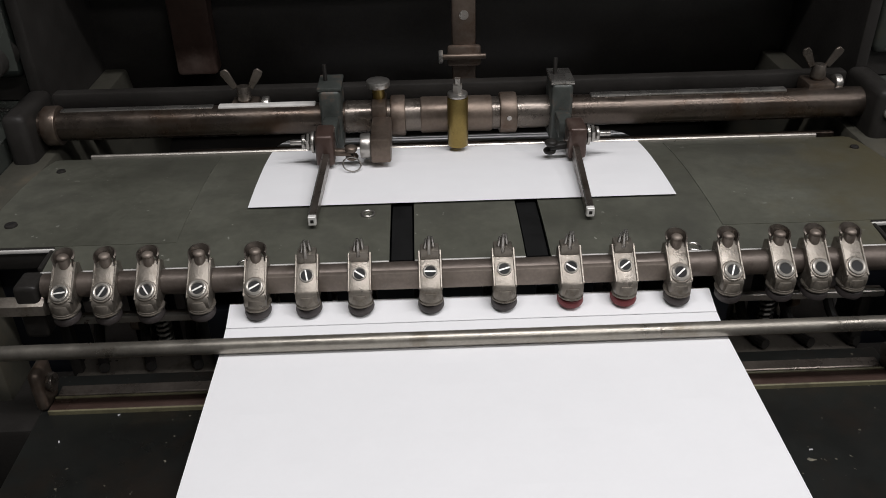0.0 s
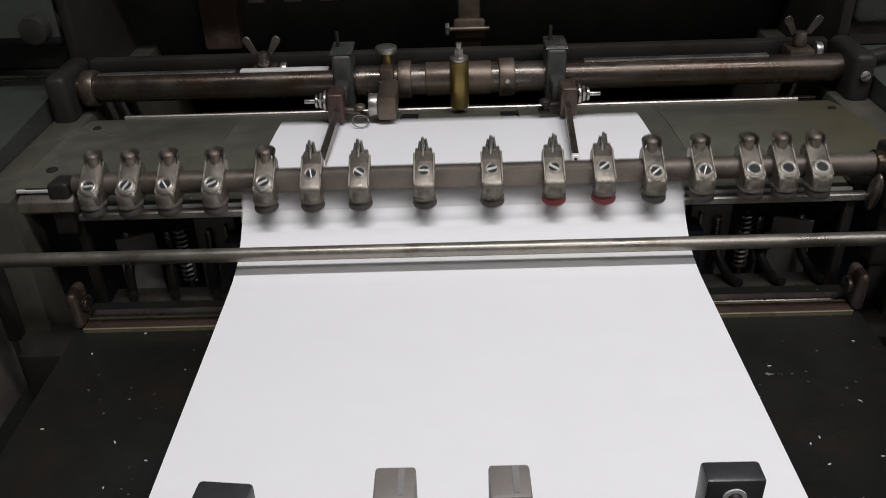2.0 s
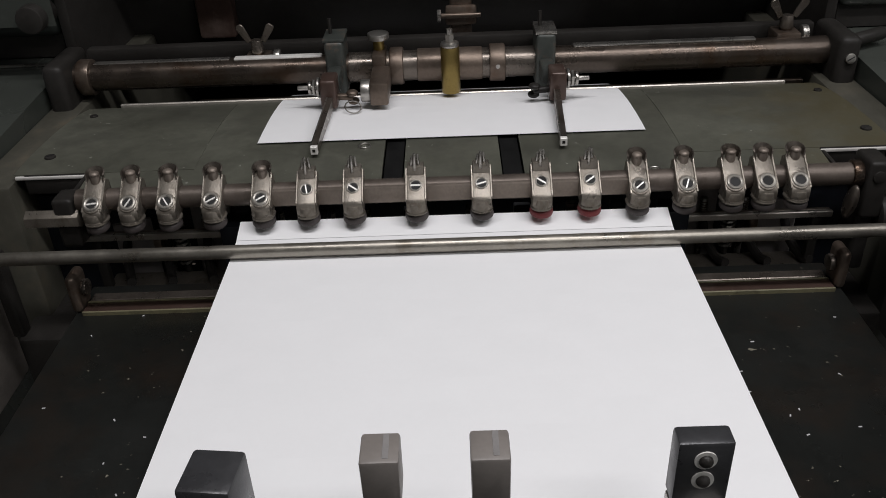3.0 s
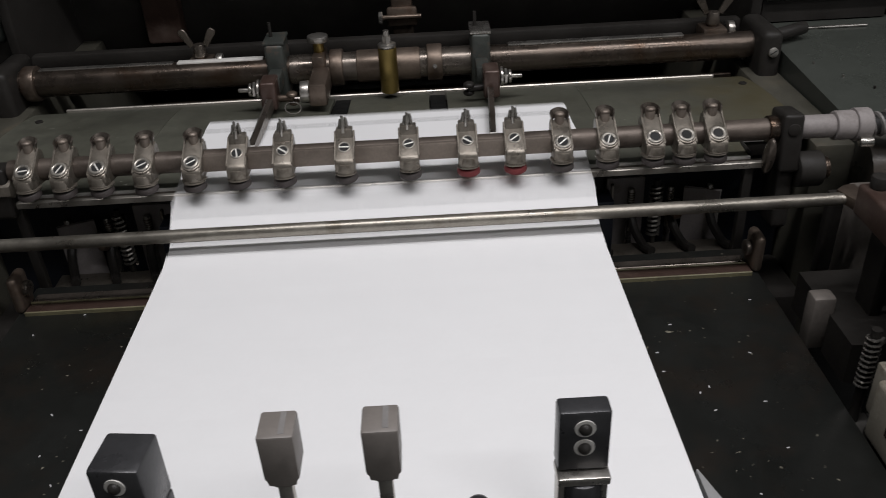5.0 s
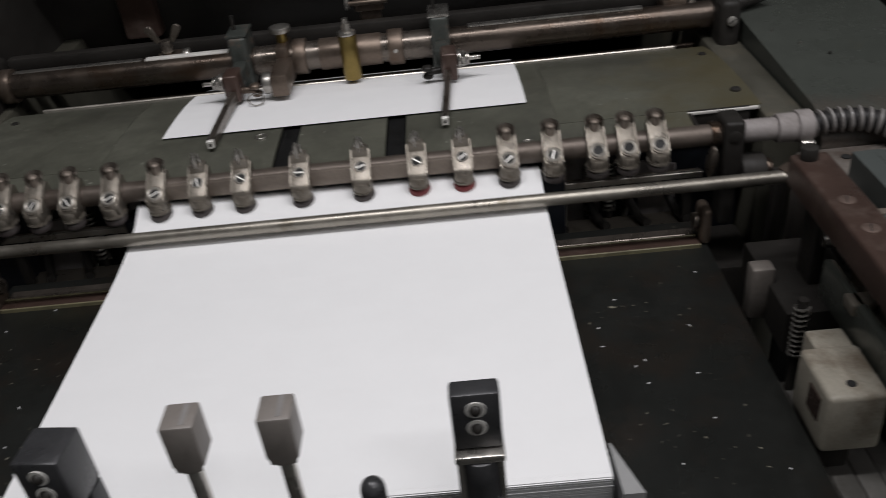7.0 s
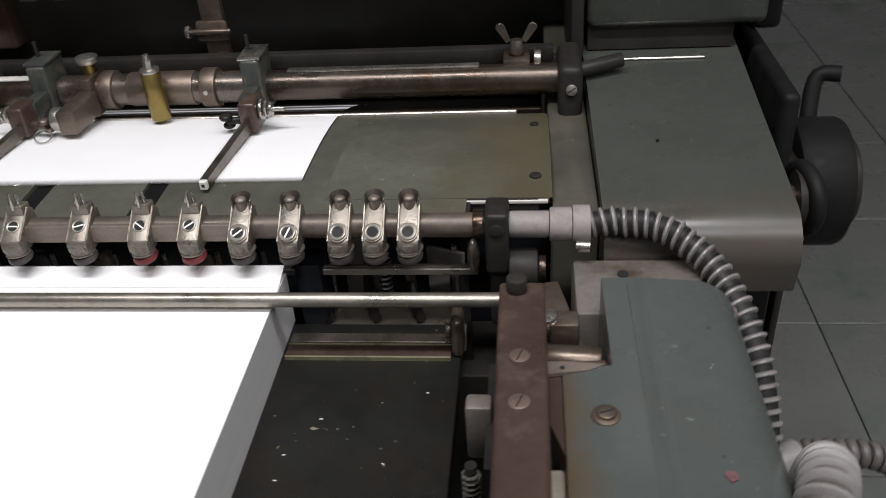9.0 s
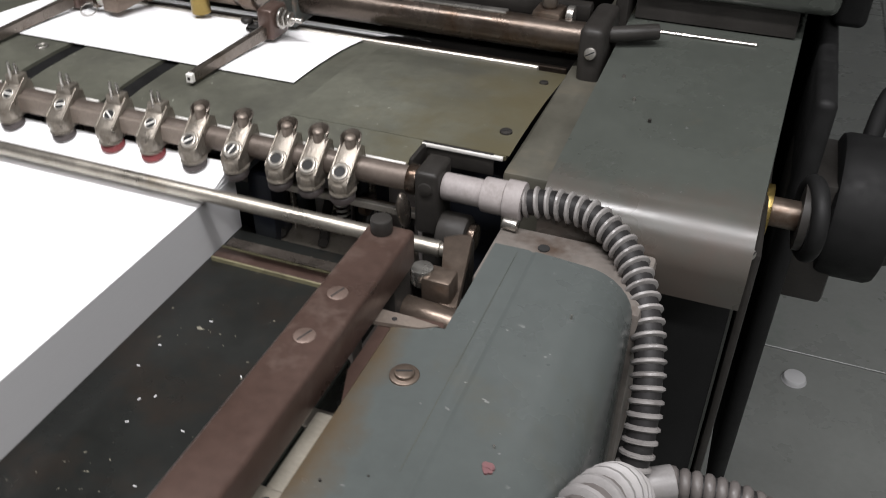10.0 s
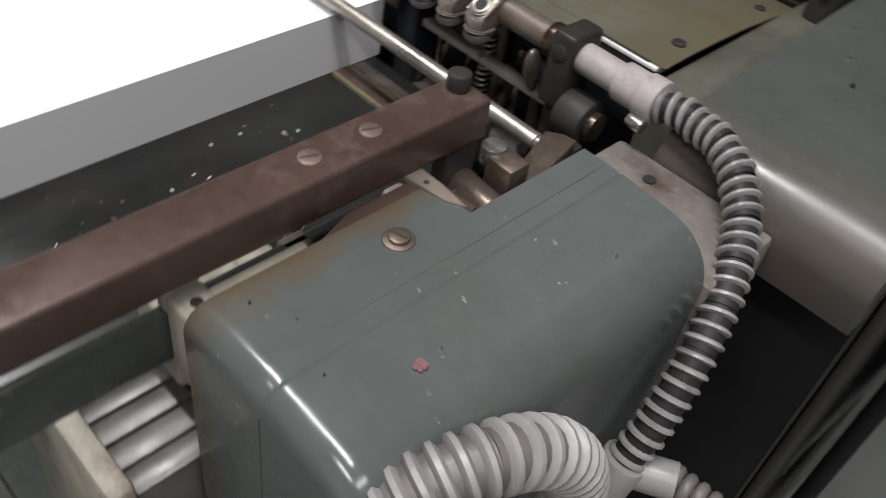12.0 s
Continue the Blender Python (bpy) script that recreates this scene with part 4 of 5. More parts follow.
# ---- handwheel and motor beside the housing ----
hw = thing("handwheel", (0.49, 0.17, -0.035), "black handwheel with a polished rim and hub", "handwheel")
part("rim", ring(B(), (0.511, 0.158, -0.020), (1, 0.2, 0), 0.0235, 0.0058, 36, 12), RUBBER, hw)
part("disc", cyl(B(), (0.504, 0.158, -0.020), (0.509, 0.158, -0.020), 0.0225, n=36), BLACK, hw)
part("hub", cyl(B(), (0.478, 0.158, -0.020), (0.510, 0.158, -0.020), 0.010, n=22, bevel=0.001), OLD_STEEL, hw)
part("brass_collar", cyl(B(), (0.480, 0.158, -0.020), (0.486, 0.158, -0.020), 0.018, n=22, bevel=0.001), BRASS, hw)
mt = thing("drive_motor", (0.50, 0.275, -0.12), "small black motor with a bent pipe bolted to the housing", "motor")
part("body", cyl(B(), (0.5305, 0.265, -0.066), (0.575, 0.265, -0.066), 0.056, n=36, bevel=0.006), RUBBER, mt)
part("end_bell", cyl(B(), (0.575, 0.265, -0.066), (0.584, 0.265, -0.066), 0.040, n=30, bevel=0.003), BLACK, mt)
part("pipe", sweep(B(), smooth_line(((0.552, 0.295, -0.03), (0.556, 0.31, 0.000), (0.562, 0.315, 0.012), (0.578, 0.31, 0.014)), 14), 0.0072, 14), RUBBER, mt)
part("bracket", box(B(), 0.4975, 0.545, 0.225, 0.305, -0.135, -0.03, 0.004), BLACK, mt)

# ---- suction bar: a tube with sixteen suckers ----
BX, BY, BZ = 0.0, 0.0440, 0.0200
bar = thing("suction_bar", (BX, BY, BZ), "brown steel suction tube carrying sixteen cast suckers", "suction bar")
part("tube", cyl(B(), (-0.262, BY, BZ), (0.300, BY, BZ), 0.0078, n=28), TUBE, bar)
part("flat", box(B(), -0.13, 0.13, BY - 0.0088, BY - 0.004, BZ - 0.006, BZ + 0.006, 0.001), SUCTION, bar)
SUCKERS = (-0.247, -0.222, -0.196, -0.165, -0.131, -0.100, -0.068, -0.025, 0.020, 0.061, 0.094, 0.127, 0.159, 0.191, 0.213, 0.235)
TILT = radians(38.0)
LEAN = Vector((0, -math.cos(TILT), -math.sin(TILT)))
NRM = Vector((0, -math.sin(TILT), math.cos(TILT)))
for i, x in enumerate(SUCKERS):
    inner = 5 <= i <= 10
    w = 0.0068 if inner else 0.0066
    back = Vector((x, BY + 0.0020, BZ + 0.0153))
    reach = 0.0265 if inner else 0.0275
    eye = back + LEAN * (0.0140 if inner else reach - 0.0072)
    tip = back + LEAN * reach
    # solid body: the face slopes forward over the paper, then drops to the nozzle
    bm = profile(B(), [(BY + 0.0080, BZ + 0.0120), (back.y, back.z), (tip.y + 0.0012, tip.z + 0.0012), (tip.y, tip.z - 0.0010), (tip.y + 0.0006, BZ - 0.0085),
                       (BY - 0.0085, BZ - 0.0092), (BY + 0.0030, BZ - 0.0092), (BY + 0.0094, BZ - 0.0020)], x - w, x + w)
    bmesh.ops.bevel(bm, geom=bm.edges[:], offset=0.0011, segments=2, affect="EDGES", profile=0.5)
    body = part("sucker", bm, CAST, bar, "cast grey sucker with a slotted screw")
    nz = Vector((x, tip.y + w * 0.85, BZ))
    part("nozzle", cyl(B(), (x, nz.y, BZ - 0.0098), (x, nz.y, BZ - 0.0030), w * 1.06, w * 1.02, n=26, bevel=0.0006), CAST, body)
    # raised rims along both sides of the face
    for sx in (-1, 1):
        ck = B()
        a = back + Vector((sx * (w - 0.0003), 0, 0)) - NRM * 0.0030
        b = a + LEAN * (reach - 0.0016)
        vs = [ck.verts.new(q + Vector((dx, 0, 0)) + NRM * h) for q in (a, b) for dx, h in ((-0.0006, 0), (0.0008, 0), (0.0008, 0.0037), (-0.0006, 0.0037))]
        for q in range(4):
            ck.faces.new((vs[q], vs[(q + 1) % 4], vs[4 + (q + 1) % 4], vs[4 + q]))
        ck.faces.new(vs[:4]), ck.faces.new(vs[:3:-1])
        bmesh.ops.bevel(ck, geom=ck.edges[:], offset=0.0003, segments=1, affect="EDGES")
        part("cheek", ck, CAST, body)
    if not inner:
        part("eye_boss", cyl(B(), eye - NRM * 0.004, eye + NRM * 0.0012, 0.0072, 0.0066, n=26, bevel=0.0006), CAST, body, "round cast boss")
    c = eye + NRM * (0.0001 if inner else 0.0013)
    part("screw", cyl(B(), c - NRM * 0.002, c + NRM * 0.0003, 0.0036, n=20), SLOT, body, "dark sunk screw")
    part("screw_rim", ring(B(), c + NRM * 0.0002, NRM, 0.0039 if inner else 0.0045, 0.0006 if inner else 0.0011, 24, 8), CAST_EDGE, body)
    if i < 13:
        sl = B()
        box(sl, -0.0034, 0.0034, -0.00045, 0.00045, 0.0003, 0.0008,
            m=Matrix.Translation(c) @ NRM.to_track_quat("Z", "Y").to_matrix().to_4x4() @ pose(0, 0, 0, 0, 0, random.uniform(0, 180)))
        part("slot", sl, WORN_GLINT, body)
    for z0, z1, r in ((-0.0108, -0.0097, 0.0078), (-0.0095, -0.0086, 0.0073)):
        part("flange", cyl(B(), (x, nz.y, BZ + z0), (x, nz.y, BZ + z1), r, n=26, bevel=0.0004), CAST, body)
    part("cup", cyl(B(), (x, nz.y + 0.0012, BZ - 0.0148), (x, nz.y, BZ - 0.0106), 0.0084, 0.0072, n=24, bevel=0.0008),
         RED if i in (9, 10) else CUP, body, "red rubber cup" if i in (9, 10) else "dark worn rubber cup")
    if inner:
        part("collar", box(B(), x - 0.0058, x + 0.0058, BY - 0.0030, BY + 0.0066, BZ + 0.0095, BZ + 0.0178, 0.0010), CAST, body)
        for dx, dy, hz, r in ((-0.0032, 0.0, 0.0245, 0.0015), (-0.0004, -0.0020, 0.0275, 0.0016), (0.0026, 0.0012, 0.0255, 0.0015), (0.0004, 0.0040, 0.0230, 0.0012)):
            part("pin", cyl(B(), (x + dx, BY + dy, BZ + 0.015), (x + dx * 0.6, BY + dy, BZ + hz), r, r * 0.6, n=10, bevel=0.0003), STEEL, body)
    else:
        part("stud", cyl(B(), (x, BY + 0.0015, BZ + 0.010), (x, BY + 0.0015, BZ + 0.0196), 0.0037, 0.0034, n=18, bevel=0.0006), SUCTION, body)
        part("stud_head", ball(B(), (x, BY + 0.0012, BZ + 0.0190), 0.0036, 0.6), SUCTION, body)
        hk = B()
        rows = []
        for k in range(13):
            a = math.radians(-20 + 18.3 * k)
            dx, dy = math.cos(a), math.sin(a)
            zt = BZ + 0.0185 + 0.0036 * math.sin(math.radians(15 * k))
            rows.append([hk.verts.new((x + dx * r, BY + 0.0008 + dy * r * 0.9 + lean, z)) for r, z, lean in ((0.0050, zt - 0.0060, 0.0), (0.0058, zt - 0.0060, 0.0), (0.0070, zt, 0.0014), (0.0060, zt + 0.0004, 0.0014))])
        for a, b in zip(rows, rows[1:]):
            for q in range(4):
                hk.faces.new((a[q], a[(q + 1) % 4], b[(q + 1) % 4], b[q]))
        hk.faces.new(rows[0]), hk.faces.new(rows[-1][::-1])
        part("hook", hk, SLEEVE, body, "curved tab behind the stud")
        part("lower_wing", cyl(B(), (x, BY - 0.0120, BZ - 0.0102), (x, BY - 0.0120, BZ - 0.0084), 0.0086, n=26, bevel=0.0007), CAST, body)
lugb = B()
ball(lugb, (0, 0, 0), 1.0)
bmesh.ops.transform(lugb, matrix=pose(0.2745, BY - 0.010, BZ - 0.017, 18) @ Matrix.Diagonal((0.0040, 0.0062, 0.0150, 1)), verts=lugb.verts)
part("end_lug", lugb, SLEEVE, bar, "pale rubbed lug")
part("end_collar", cyl(B(), (0.2745, BY, BZ), (0.2815, BY, BZ), 0.0096, n=26, bevel=0.0008), SHAFT, bar)
part("end_clamp", box(B(), 0.282, 0.297, BY - 0.012, BY + 0.014, BZ - 0.030, BZ + 0.013, 0.003, 3), BLACK, bar, "oily black bearing clamp")
part("bearing_arm", box(B(), 0.284, 0.296, BY - 0.006, BY + 0.020, BZ - 0.075, BZ - 0.028, 0.003, 3), BLACK, bar)
part("bearing_boss", cyl(B(), (0.2965, BY - 0.004, BZ - 0.030), (0.3150, BY - 0.004, BZ - 0.030), 0.0130, n=28, bevel=0.002), BLACK, bar, "oily brown bearing boss")
part("boss_cap", cyl(B(), (0.3150, BY - 0.004, BZ - 0.030), (0.3200, BY - 0.004, BZ - 0.030), 0.0085, n=24, bevel=0.001), SHAFT, bar)
part("clamp_bolt", cyl(B(), (0.2895, BY - 0.013, BZ + 0.002), (0.2895, BY - 0.010, BZ + 0.002), 0.0045, n=16, bevel=0.0006), BLACK, bar)
part("end_boss", cyl(B(), (0.297, BY, BZ), (0.322, BY, BZ), 0.0084, n=24, bevel=0.001), DUSTY, bar, "pale dusty hose fitting")
part("fitting", cyl(B(), (0.322, BY, BZ), (0.336, BY, BZ), 0.0105, n=24, bevel=0.001), DUSTY, bar)
part("hose_clip", cyl(B(), (0.336, BY, BZ), (0.347, BY, BZ), 0.0118, n=28, bevel=0.001), DUSTY, bar, "dusty hose clip")
part("clip_screw", cyl(B(), (0.338, BY - 0.010, BZ - 0.010), (0.347, BY - 0.011, BZ - 0.010), 0.0038, n=14, bevel=0.0006), STEEL, bar)
part("left_clamp", box(B(), -0.279, -0.264, BY - 0.008, BY + 0.012, BZ - 0.034, BZ + 0.004, 0.003, 3), BLACK, bar)
part("left_nut", cyl(B(), (-0.30, BY - 0.004, BZ - 0.012), (-0.262, BY - 0.004, BZ - 0.012), 0.0068, n=6, bevel=0.0006), CAST, bar)

flap = thing("stop_flap", (0, 0.050, 0.002), "flat worn steel stop strip under the suction bar", "stop strip")
part("strip", box(B(), -0.2755, 0.2755, 0.0559, 0.0600, -0.0030, 0.0000, 0.0008, 1), SUCTION, flap)
part("edge", box(B(), -0.2755, 0.2755, 0.0520, 0.0558, -0.0045, 0.0006, 0.0006, 1), CAST_EDGE, flap, "rubbed bright front edge")
for s in (1, -1):
    part("arm", box(B(), *sorted((s * 0.262, s * 0.269)), 0.0535, 0.0600, -0.085, -0.0032, 0.001), BLACK, flap)

# ---- ribbed hoses ----
def ribbed(name, ctrl, r, pitch, label, group, per=3, gap_mat=None, ridge=None, rib_mat=None):
    """A spiral-ribbed hose as short rigid lengths; returns it, its lengths and where along it each lies."""
    n = max(6, int(sum((Vector(b) - Vector(a)).length for a, b in zip(ctrl, ctrl[1:])) / pitch))
    n -= n % per
    pts = smooth_line(ctrl, n)
    h = thing(name, tuple(pts[-1]), label, "hose", group)
    out = []
    for i in range(0, n, per):
        seg = pts[i:i + per + 1]
        core = B()
        a = [seg[0] + (seg[0] - seg[1]) * 0.12] + seg[1:-1] + [seg[-1] + (seg[-1] - seg[-2]) * 0.12]
        sweep(core, a, r * 0.84, 16)
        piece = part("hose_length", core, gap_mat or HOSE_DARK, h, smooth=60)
        for k in range(per):
            p, d = seg[k].lerp(seg[k + 1], 0.5), (seg[k + 1] - seg[k])
            dd = d.normalized()
            tilt = Vector((0.10, 0.06, 0.12))
            rb = B()
            w = d.length * (ridge or 0.29)
            ax = (dd + tilt * 0.6).normalized()
            ln = [p - ax * w, p - ax * w * 0.4, p + ax * w * 0.4, p + ax * w]
            sweep(rb, ln, [r * 0.84, r * 1.04, r * 1.04, r * 0.84], 18)
            part("rib", rb, rib_mat or HOSE, piece, smooth=50)
        out.append((piece, (i + per / 2) / n))
    return h, out


HOSE_LINE = ((0.345, BY, BZ), (0.367, 0.0445, 0.0230), (0.392, 0.038, 0.0230), (0.415, 0.020, 0.014), (0.430, -0.006, 0.000),
             (0.438, -0.030, -0.020), (0.441, -0.050, -0.044), (0.440, -0.063, -0.064))
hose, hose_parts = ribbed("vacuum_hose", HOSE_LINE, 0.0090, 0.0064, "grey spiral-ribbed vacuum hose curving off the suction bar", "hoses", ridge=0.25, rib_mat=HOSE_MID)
tee = thing("hose_tee", (0.439, -0.066, -0.078), "grey plastic hose tee beside the cover", "hose tee")
part("socket", cyl(B(), (0.4402, -0.0625, -0.061), (0.438, -0.071, -0.086), 0.0108, n=22, bevel=0.001), HOSE, tee)
part("branch", cyl(B(), (0.438, -0.062, -0.070), (0.462, -0.051, -0.066), 0.0090, n=20, bevel=0.001), HOSE, tee)
ribbed("air_hose", ((0.458, -0.052, -0.066), (0.485, -0.050, -0.066), (0.506, -0.050, -0.069), (0.526, -0.048, -0.085), (0.545, -0.045, -0.13), (0.558, -0.04, -0.24), (0.565, -0.04, -0.38), (0.565, -0.03, -0.55), (0.565, -0.02, FLOOR + 0.02)),
       0.0080, 0.0060, "smooth grey-brown air hose running down to the floor", "hoses", gap_mat=HOSE_DARK, ridge=0.46, rib_mat=HOSE_DIM)
ribbed("air_hose", ((0.438, -0.071, -0.086), (0.437, -0.075, -0.12), (0.440, -0.08, -0.20), (0.45, -0.08, -0.34), (0.46, -0.07, -0.50), (0.46, -0.06, FLOOR + 0.02)),
       0.0088, 0.0062, "dark grey ribbed air hose hanging down", "hoses", ridge=0.3)
big_hose, big_parts = ribbed("suction_hose", ((0.455, -0.10, FLOOR + 0.02), (0.455, -0.10, -0.50), (0.450, -0.105, -0.25), (0.446, -0.112, -0.10), (0.447, -0.118, -0.020), (0.444, -0.132, 0.018), (0.436, -0.156, 0.034), (0.424, -0.186, 0.026), (0.413, -0.216, 0.000), (0.405, -0.240, -0.05), (0.40, -0.252, -0.12), (0.395, -0.26, -0.30), (0.39, -0.26, FLOOR + 0.02)),
       0.0122, 0.0064, "thick pale ribbed suction hose bent over beside the cover", "hoses", gap_mat=HOSE_DIM, ridge=0.38)

# ribbed pump housing under the bracket
pump = thing("pump_housing", (0.28, -0.17, FLOOR), "grey finned pump housing with a cream end plate", "pump")
for i in range(7):
    part("fin", box(B(), 0.2240 + 0.0136 * i, 0.2368 + 0.0136 * i, -0.232, -0.120, -0.20, -0.0620 - 0.0010 * i, 0.0012, 2), FIN, pump)
part("core", box(B(), 0.2235, 0.3180, -0.232, -0.120, -0.22, -0.0700, 0.002), FIN, pump)
part("end_plate", box(B(), 0.219, 0.322, -0.244, -0.2325, -0.23, -0.0560, 0.003), BEIGE, pump, "cream end plate")
part("pedestal", box(B(), 0.25, 0.31, -0.22, -0.12, FLOOR, -0.21, 0.004), BLACK, pump)

# delivery pile behind the press
dv = thing("delivery_stack", (0, 1.36, FLOOR), "plain steel table with printed sheets behind the press", "delivery table")
part("table", box(B(), -0.25, 0.25, 1.05, 1.65, -0.32, -0.30, 0.003), PLATE, dv)
for sx in (-0.22, 0.22):
    for sy in (1.08, 1.62):
        part("leg", box(B(), sx - 0.015, sx + 0.015, sy - 0.015, sy + 0.015, FLOOR, -0.32), BLACK, dv)

# ---- sheets that run from the stack into the press ----
T0, CYCLE = 0.055, 0.757
SHEET_L, STRIPS = 0.279, 15
STEP = SHEET_L / STRIPS
PATH_YZ = [(-0.30, 0.0), (0.030, 0.0), (0.040, 0.004), (0.046, 0.0140), (0.056, 0.0256)] + [(y, board_z(y) + 0.0016) for y in (0.08, 0.11, 0.14, 0.17, 0.20, 0.23, 0.26, 0.29, 0.34)] + \
          [(0.40, -0.045), (0.48, -0.078), (0.56, -0.086), (0.64, -0.088), (0.80, -0.13), (0.92, -0.18), (1.05, -0.25), (1.15, -0.285), (1.24, -0.290), (1.60, -0.290)]


def path_z(y):
    for (a, za), (b, zb) in zip(PATH_YZ, PATH_YZ[1:]):
        if y <= b:
            f = max(0.0, (y - a) / (b - a))
            return za + (zb - za) * f
    return PATH_YZ[-1][1]


def lead(p):
    """How far the leading edge has come, p seconds after its low point."""
    keys = ((0.13, 0.0), (0.20, 0.006), (0.30, 0.026), (0.36, 0.07), (0.42, 0.16), (0.50, 0.25), (0.56, 0.300), (0.60, 0.331), (0.64, 0.349), (0.70, 0.353),
            (0.880, 0.353), (0.925, 0.354), (0.936, 0.358), (0.950, 0.390), (0.965, 0.432), (0.985, 0.478), (1.04, 0.60), (1.66, 1.46), (1.72, 1.475))
    if p <= keys[0][0]:
        return 0.0
    for (a, va), (b, vb) in zip(keys, keys[1:]):
        if p <= b:
            return va + (vb - va) * (p - a) / (b - a)
    return keys[-1][1]


def lift(p, y):
    """Rise of the top sheet where air and suckers raise it near the rod."""
    up = max(0.0, min(1.0, (p + 0.12) / 0.08)) * max(0.0, min(1.0, (0.34 - p) / 0.10))
    low = max(0.0, min(1.0, (0.16 - p) / 0.05))
    z = up * (low * 0.0050 * math.exp(-((y - 0.033) / 0.014) ** 2) + (1 - low) * 0.0050 * math.exp(-((y - 0.015) / 0.040) ** 2))
    hold = max(0.0, min(1.0, (p - 0.10) / 0.12)) * max(0.0, min(1.0, (0.52 - p) / 0.06))
    return z + 0.017 * hold * math.exp(-((y - 0.044) / 0.026) ** 2)


strip_bm = box(B(), -0.15, 0.15, -STEP / 2, STEP / 2, 0, 0.0001)
strip_mesh = finish(strip_bm, "sheet_strip", PAPER, Vector((0, 0, 0)), 0)
SHEETS = []
for k in range(-1, 16):
    sh = thing("paper_sheet", (0, -0.10, 0), "single blank white sheet drawn from the stack by the suckers", "paper sheet", "moving sheets")
    strips = []
    for i in range(STRIPS):
        ob = new("strip", strip_mesh)
        ob.parent = sh
        strips.append(ob)
    SHEETS.append((k, strips))

cap = thing("plastic_cap", (0.636, 0.785, FLOOR), "white plastic bottle cap lying on the floor tiles", "cap")
part("shell", cyl(B(), (0.636, 0.785, FLOOR), (0.636, 0.785, FLOOR + 0.010), 0.019, 0.0175, n=28, bevel=0.002), PAPER_DIMMED, cap)
part("rim", ring(B(), (0.636, 0.785, FLOOR + 0.0012), (0, 0, 1), 0.0190, 0.0010, 28, 6), PAPER_DIMMED, cap)

# ---- floor tiles ----
TILE_W = 0.36
tile_mesh = finish(box(B(), -TILE_W / 2 + 0.0014, TILE_W / 2 - 0.0014, -TILE_W / 2 + 0.0014, TILE_W / 2 - 0.0014, -0.006, 0.0, 0.001, 1), "tile", TILE, Vector((0, 0, 0)), 30)
for i in range(-9, 6):
    for j in range(-10, 7):
        tx, ty = 0.835 + TILE_W * (i + 0.5), 0.858 + TILE_W * (j + 0.5)
        if room_x0 < tx - 0.1 and tx + 0.1 < room_x1 and room_y0 < ty - 0.1 and ty + 0.1 < room_y1:
            t_ob = new("tile", tile_mesh)
            t_ob.parent = floor
            t_ob.matrix_basis = pose(tx, ty, 0.1)


# ---- what moves ----
def bar_state(p):
    """Rise and turn of the suction bar, p seconds after its low point."""
    p %= CYCLE
    keys = ((0.0, 0.0, 0.0), (0.09, 0.0, 0.0), (0.15, 0.0065, -1.0), (0.20, 0.0150, -3.0), (0.28, 0.0245, -5.0), (0.36, 0.0290, -7.0), (0.40, 0.0285, -7.0),
            (0.46, 0.0220, -5.0), (0.54, 0.0155, -3.0), (0.62, 0.0095, -2.0), (0.69, 0.003, -1.0), (0.73, 0.0, 0.0), (CYCLE, 0.0, 0.0))
    for a, b in zip(keys, keys[1:]):
        if p <= b[0]:
            f = (p - a[0]) / (b[0] - a[0])
            return a[1] + (b[1] - a[1]) * f, a[2] + (b[2] - a[2]) * f
    return 0.0, 0.0


def rod_height(p):
    """Height of the cross rod's axis, p seconds after the bar's low point: it rests on the paper, then rises clear."""
    p %= CYCLE
    keys = ((0.0, 0.0050), (0.085, 0.0050), (0.105, 0.0085), (0.15, 0.0110), (0.19, 0.0132), (0.30, 0.0160), (0.46, 0.0160), (0.51, 0.0118), (0.57, 0.0070), (0.62, 0.0052), (CYCLE, 0.0050))
    for a, b in zip(keys, keys[1:]):
        if p <= b[0]:
            return a[1] + (b[1] - a[1]) * (p - a[0]) / (b[0] - a[0])
    return keys[-1][1]


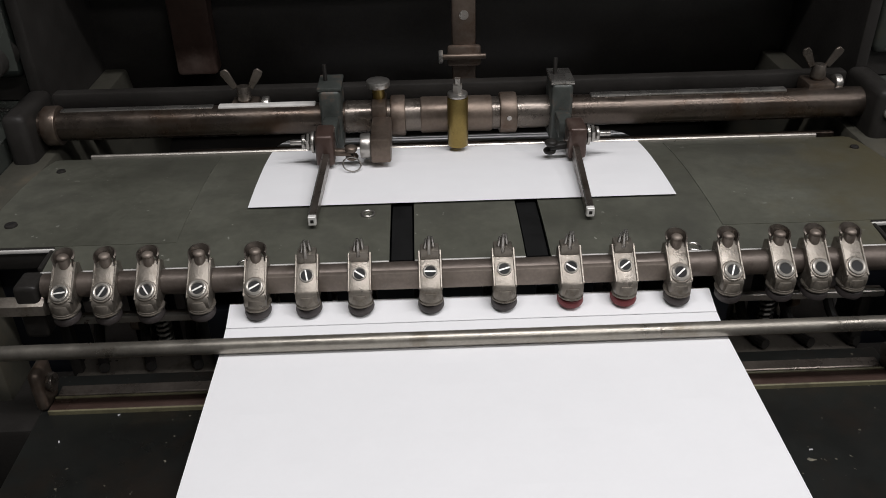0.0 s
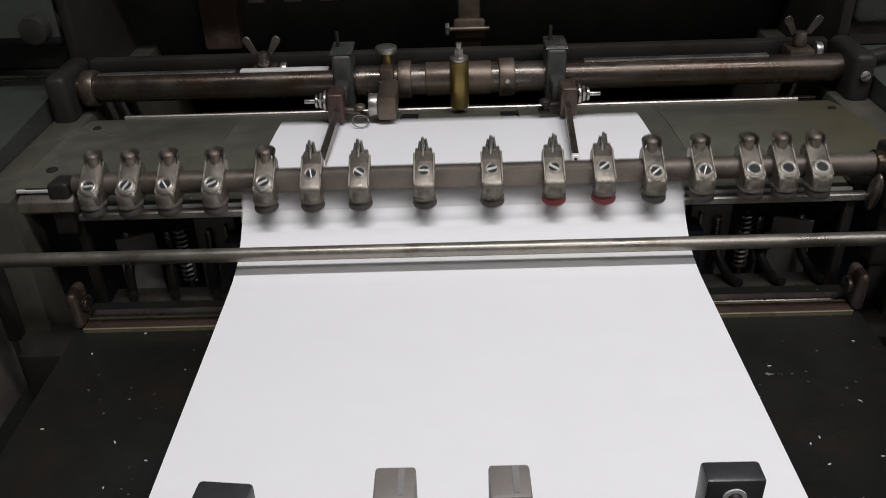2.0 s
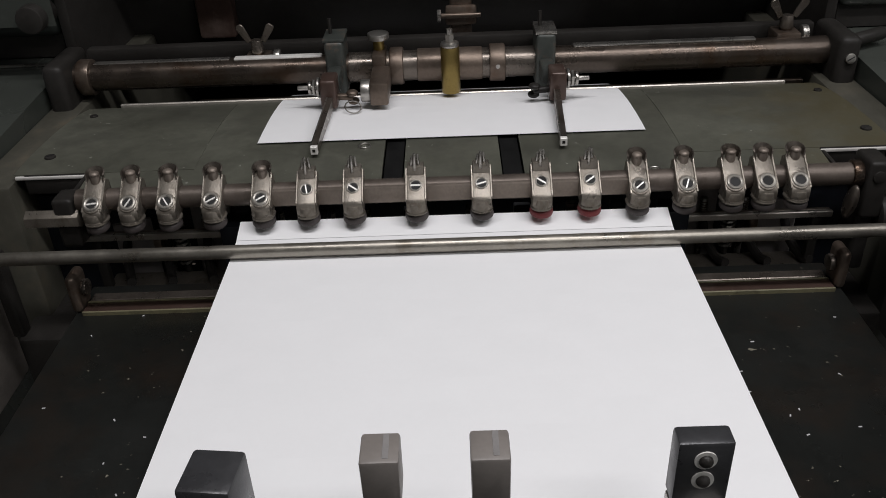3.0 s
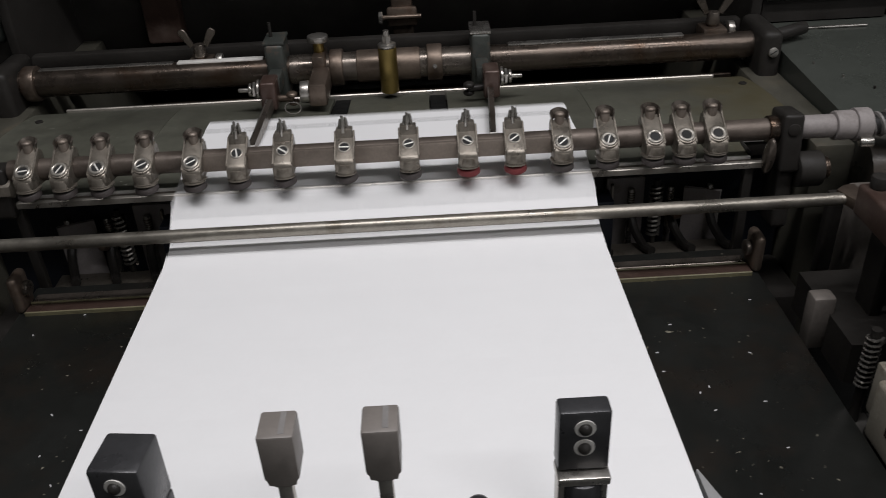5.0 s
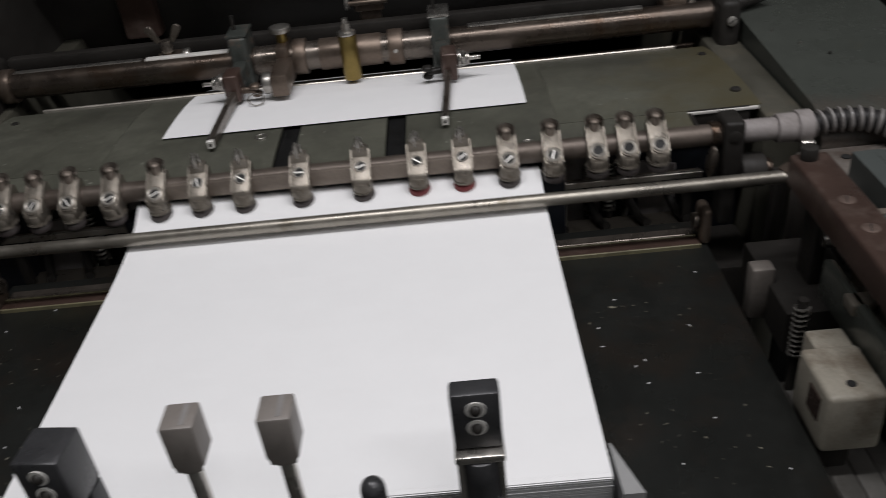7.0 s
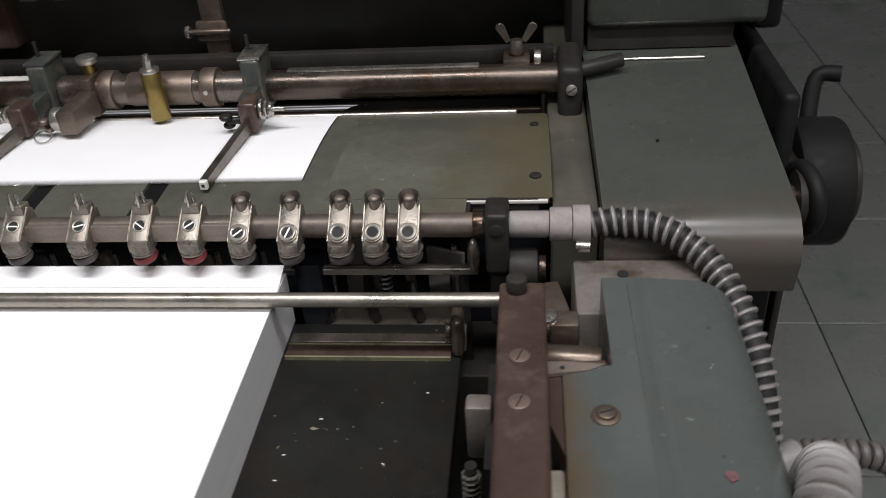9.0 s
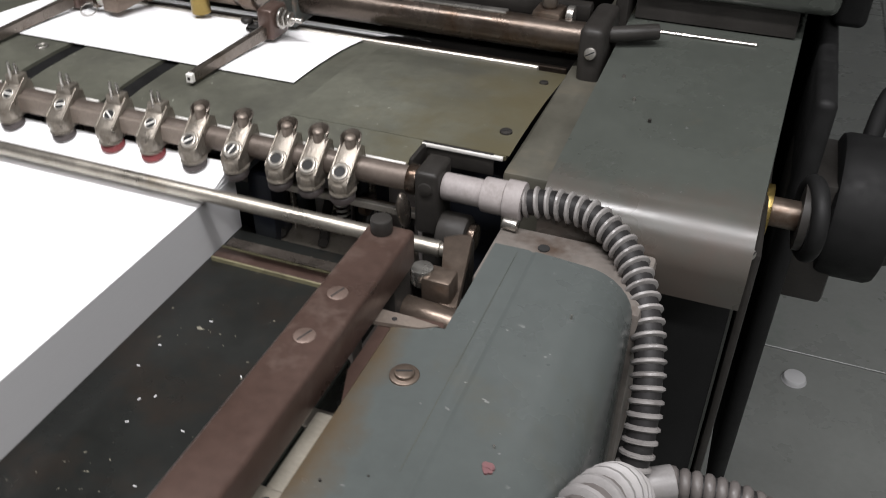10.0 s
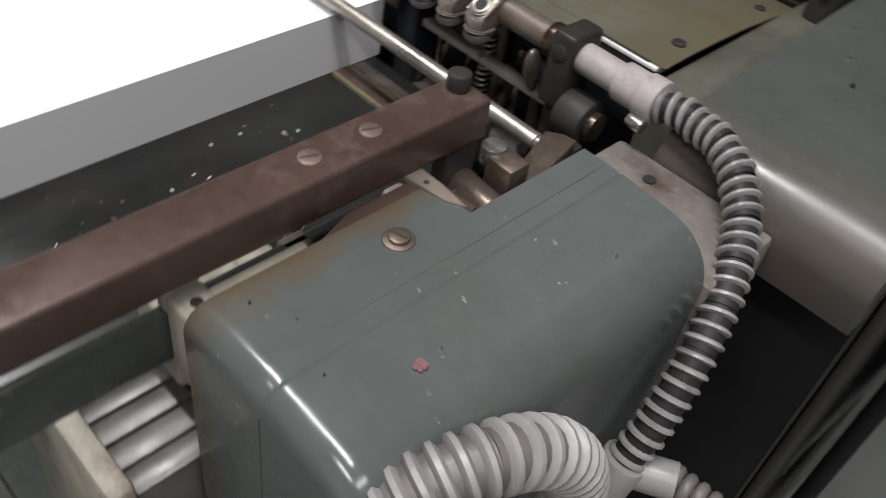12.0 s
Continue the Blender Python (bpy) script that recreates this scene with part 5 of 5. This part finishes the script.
def motions():
    times = [round(i * 0.05, 3) for i in range(241)]
    walk(bar, [(t, pose(BX, BY + 0.2 * bar_state(t - T0)[0], BZ + bar_state(t - T0)[0], bar_state(t - T0)[1])) for t in times])
    walk(rod, [(t, pose(0, 0, rod_height(t - T0))) for t in times])
    # the flap comes up as the bar leaves, then drops again
    flap_rows = []
    for t in times:
        up = max(0.0, min(1.0, (bar_state(t - T0 + 0.02)[0] - 0.012) / 0.011))
        flap_rows.append((t, pose(0, 0.042 + 0.012 * (1 - up), 0.0265 * up - 0.010 * (1 - up))))
    walk(flap, flap_rows)
    for piece, s in hose_parts:
        w = max(0.0, 1 - s) ** 1.6
        if w > 0.02:
            walk(piece, [(t, pose(0, 0.2 * w * bar_state(t - T0)[0], w * bar_state(t - T0)[0])) for t in times[::1]])
    # the thick hose's bend rides up and down with the bar
    for piece, s in big_parts:
        w = max(0.0, 1 - abs(s - 0.5) / 0.32)
        if w > 0.02:
            walk(piece, [(t, pose(-0.004 * w, 0, w * (0.021 * max(0.0, min(1.0, (bar_state(t - T0)[0] - 0.010) / 0.019)) - 0.009))) for t in times])
    def swing(t):
        c = 0.5 - 0.5 * math.cos(2 * math.pi * (t - T0 - 0.13) / CYCLE)
        return min(1.0, 1.25 * c)
    walk(grip, [(t, pose(0, GY + 0.03 * (1 - swing(t)), GZ - 0.045 * (1 - swing(t)), -40 * (1 - swing(t)))) for t in times])
    for k, strips in SHEETS:
        low = T0 + k * CYCLE
        z_pile = pile_top + 0.0002 + 0.00013 * (15 - k)
        z_out = 0.00013 * (k + 1)
        ps = [-0.14 + 0.04 * n for n in range(48)] + [0.925, 0.936, 0.950, 0.965]
        ts = sorted({0.0, 12.0} | {low + p for p in ps if 0 < low + p < 12})
        def height(p, yy):
            flat = max(0.0, min(1.0, (0.03 - yy) / 0.03))
            gone = max(0.0, min(1.0, (yy - 1.0) / 0.1))
            return path_z(yy) + lift(p, yy) + z_pile * flat + z_out * gone
        rows = [[] for ob in strips]
        for t in ts:
            p = t - low
            y1 = 0.0395 + lead(p)
            z1 = height(p, y1)
            for i in range(STRIPS):
                # the strip's rear end lies one strip length back along the sheet's line
                near, far = y1 - STEP, y1 - STEP * 0.25
                if p > 0.0:
                    for n in range(14):
                        y0 = (near + far) / 2
                        if math.hypot(y1 - y0, z1 - height(p, y0)) > STEP:
                            near = y0
                        else:
                            far = y0
                y0 = near
                z0 = height(p, y0)
                rows[i].append((t, pose(0, (y0 + y1) / 2 + 0.10, (z0 + z1) / 2, math.degrees(math.atan2(z1 - z0, y1 - y0)))))
                y1, z1 = y0, z0
        for ob, r in zip(strips, rows):
            walk(ob, r)


motions()
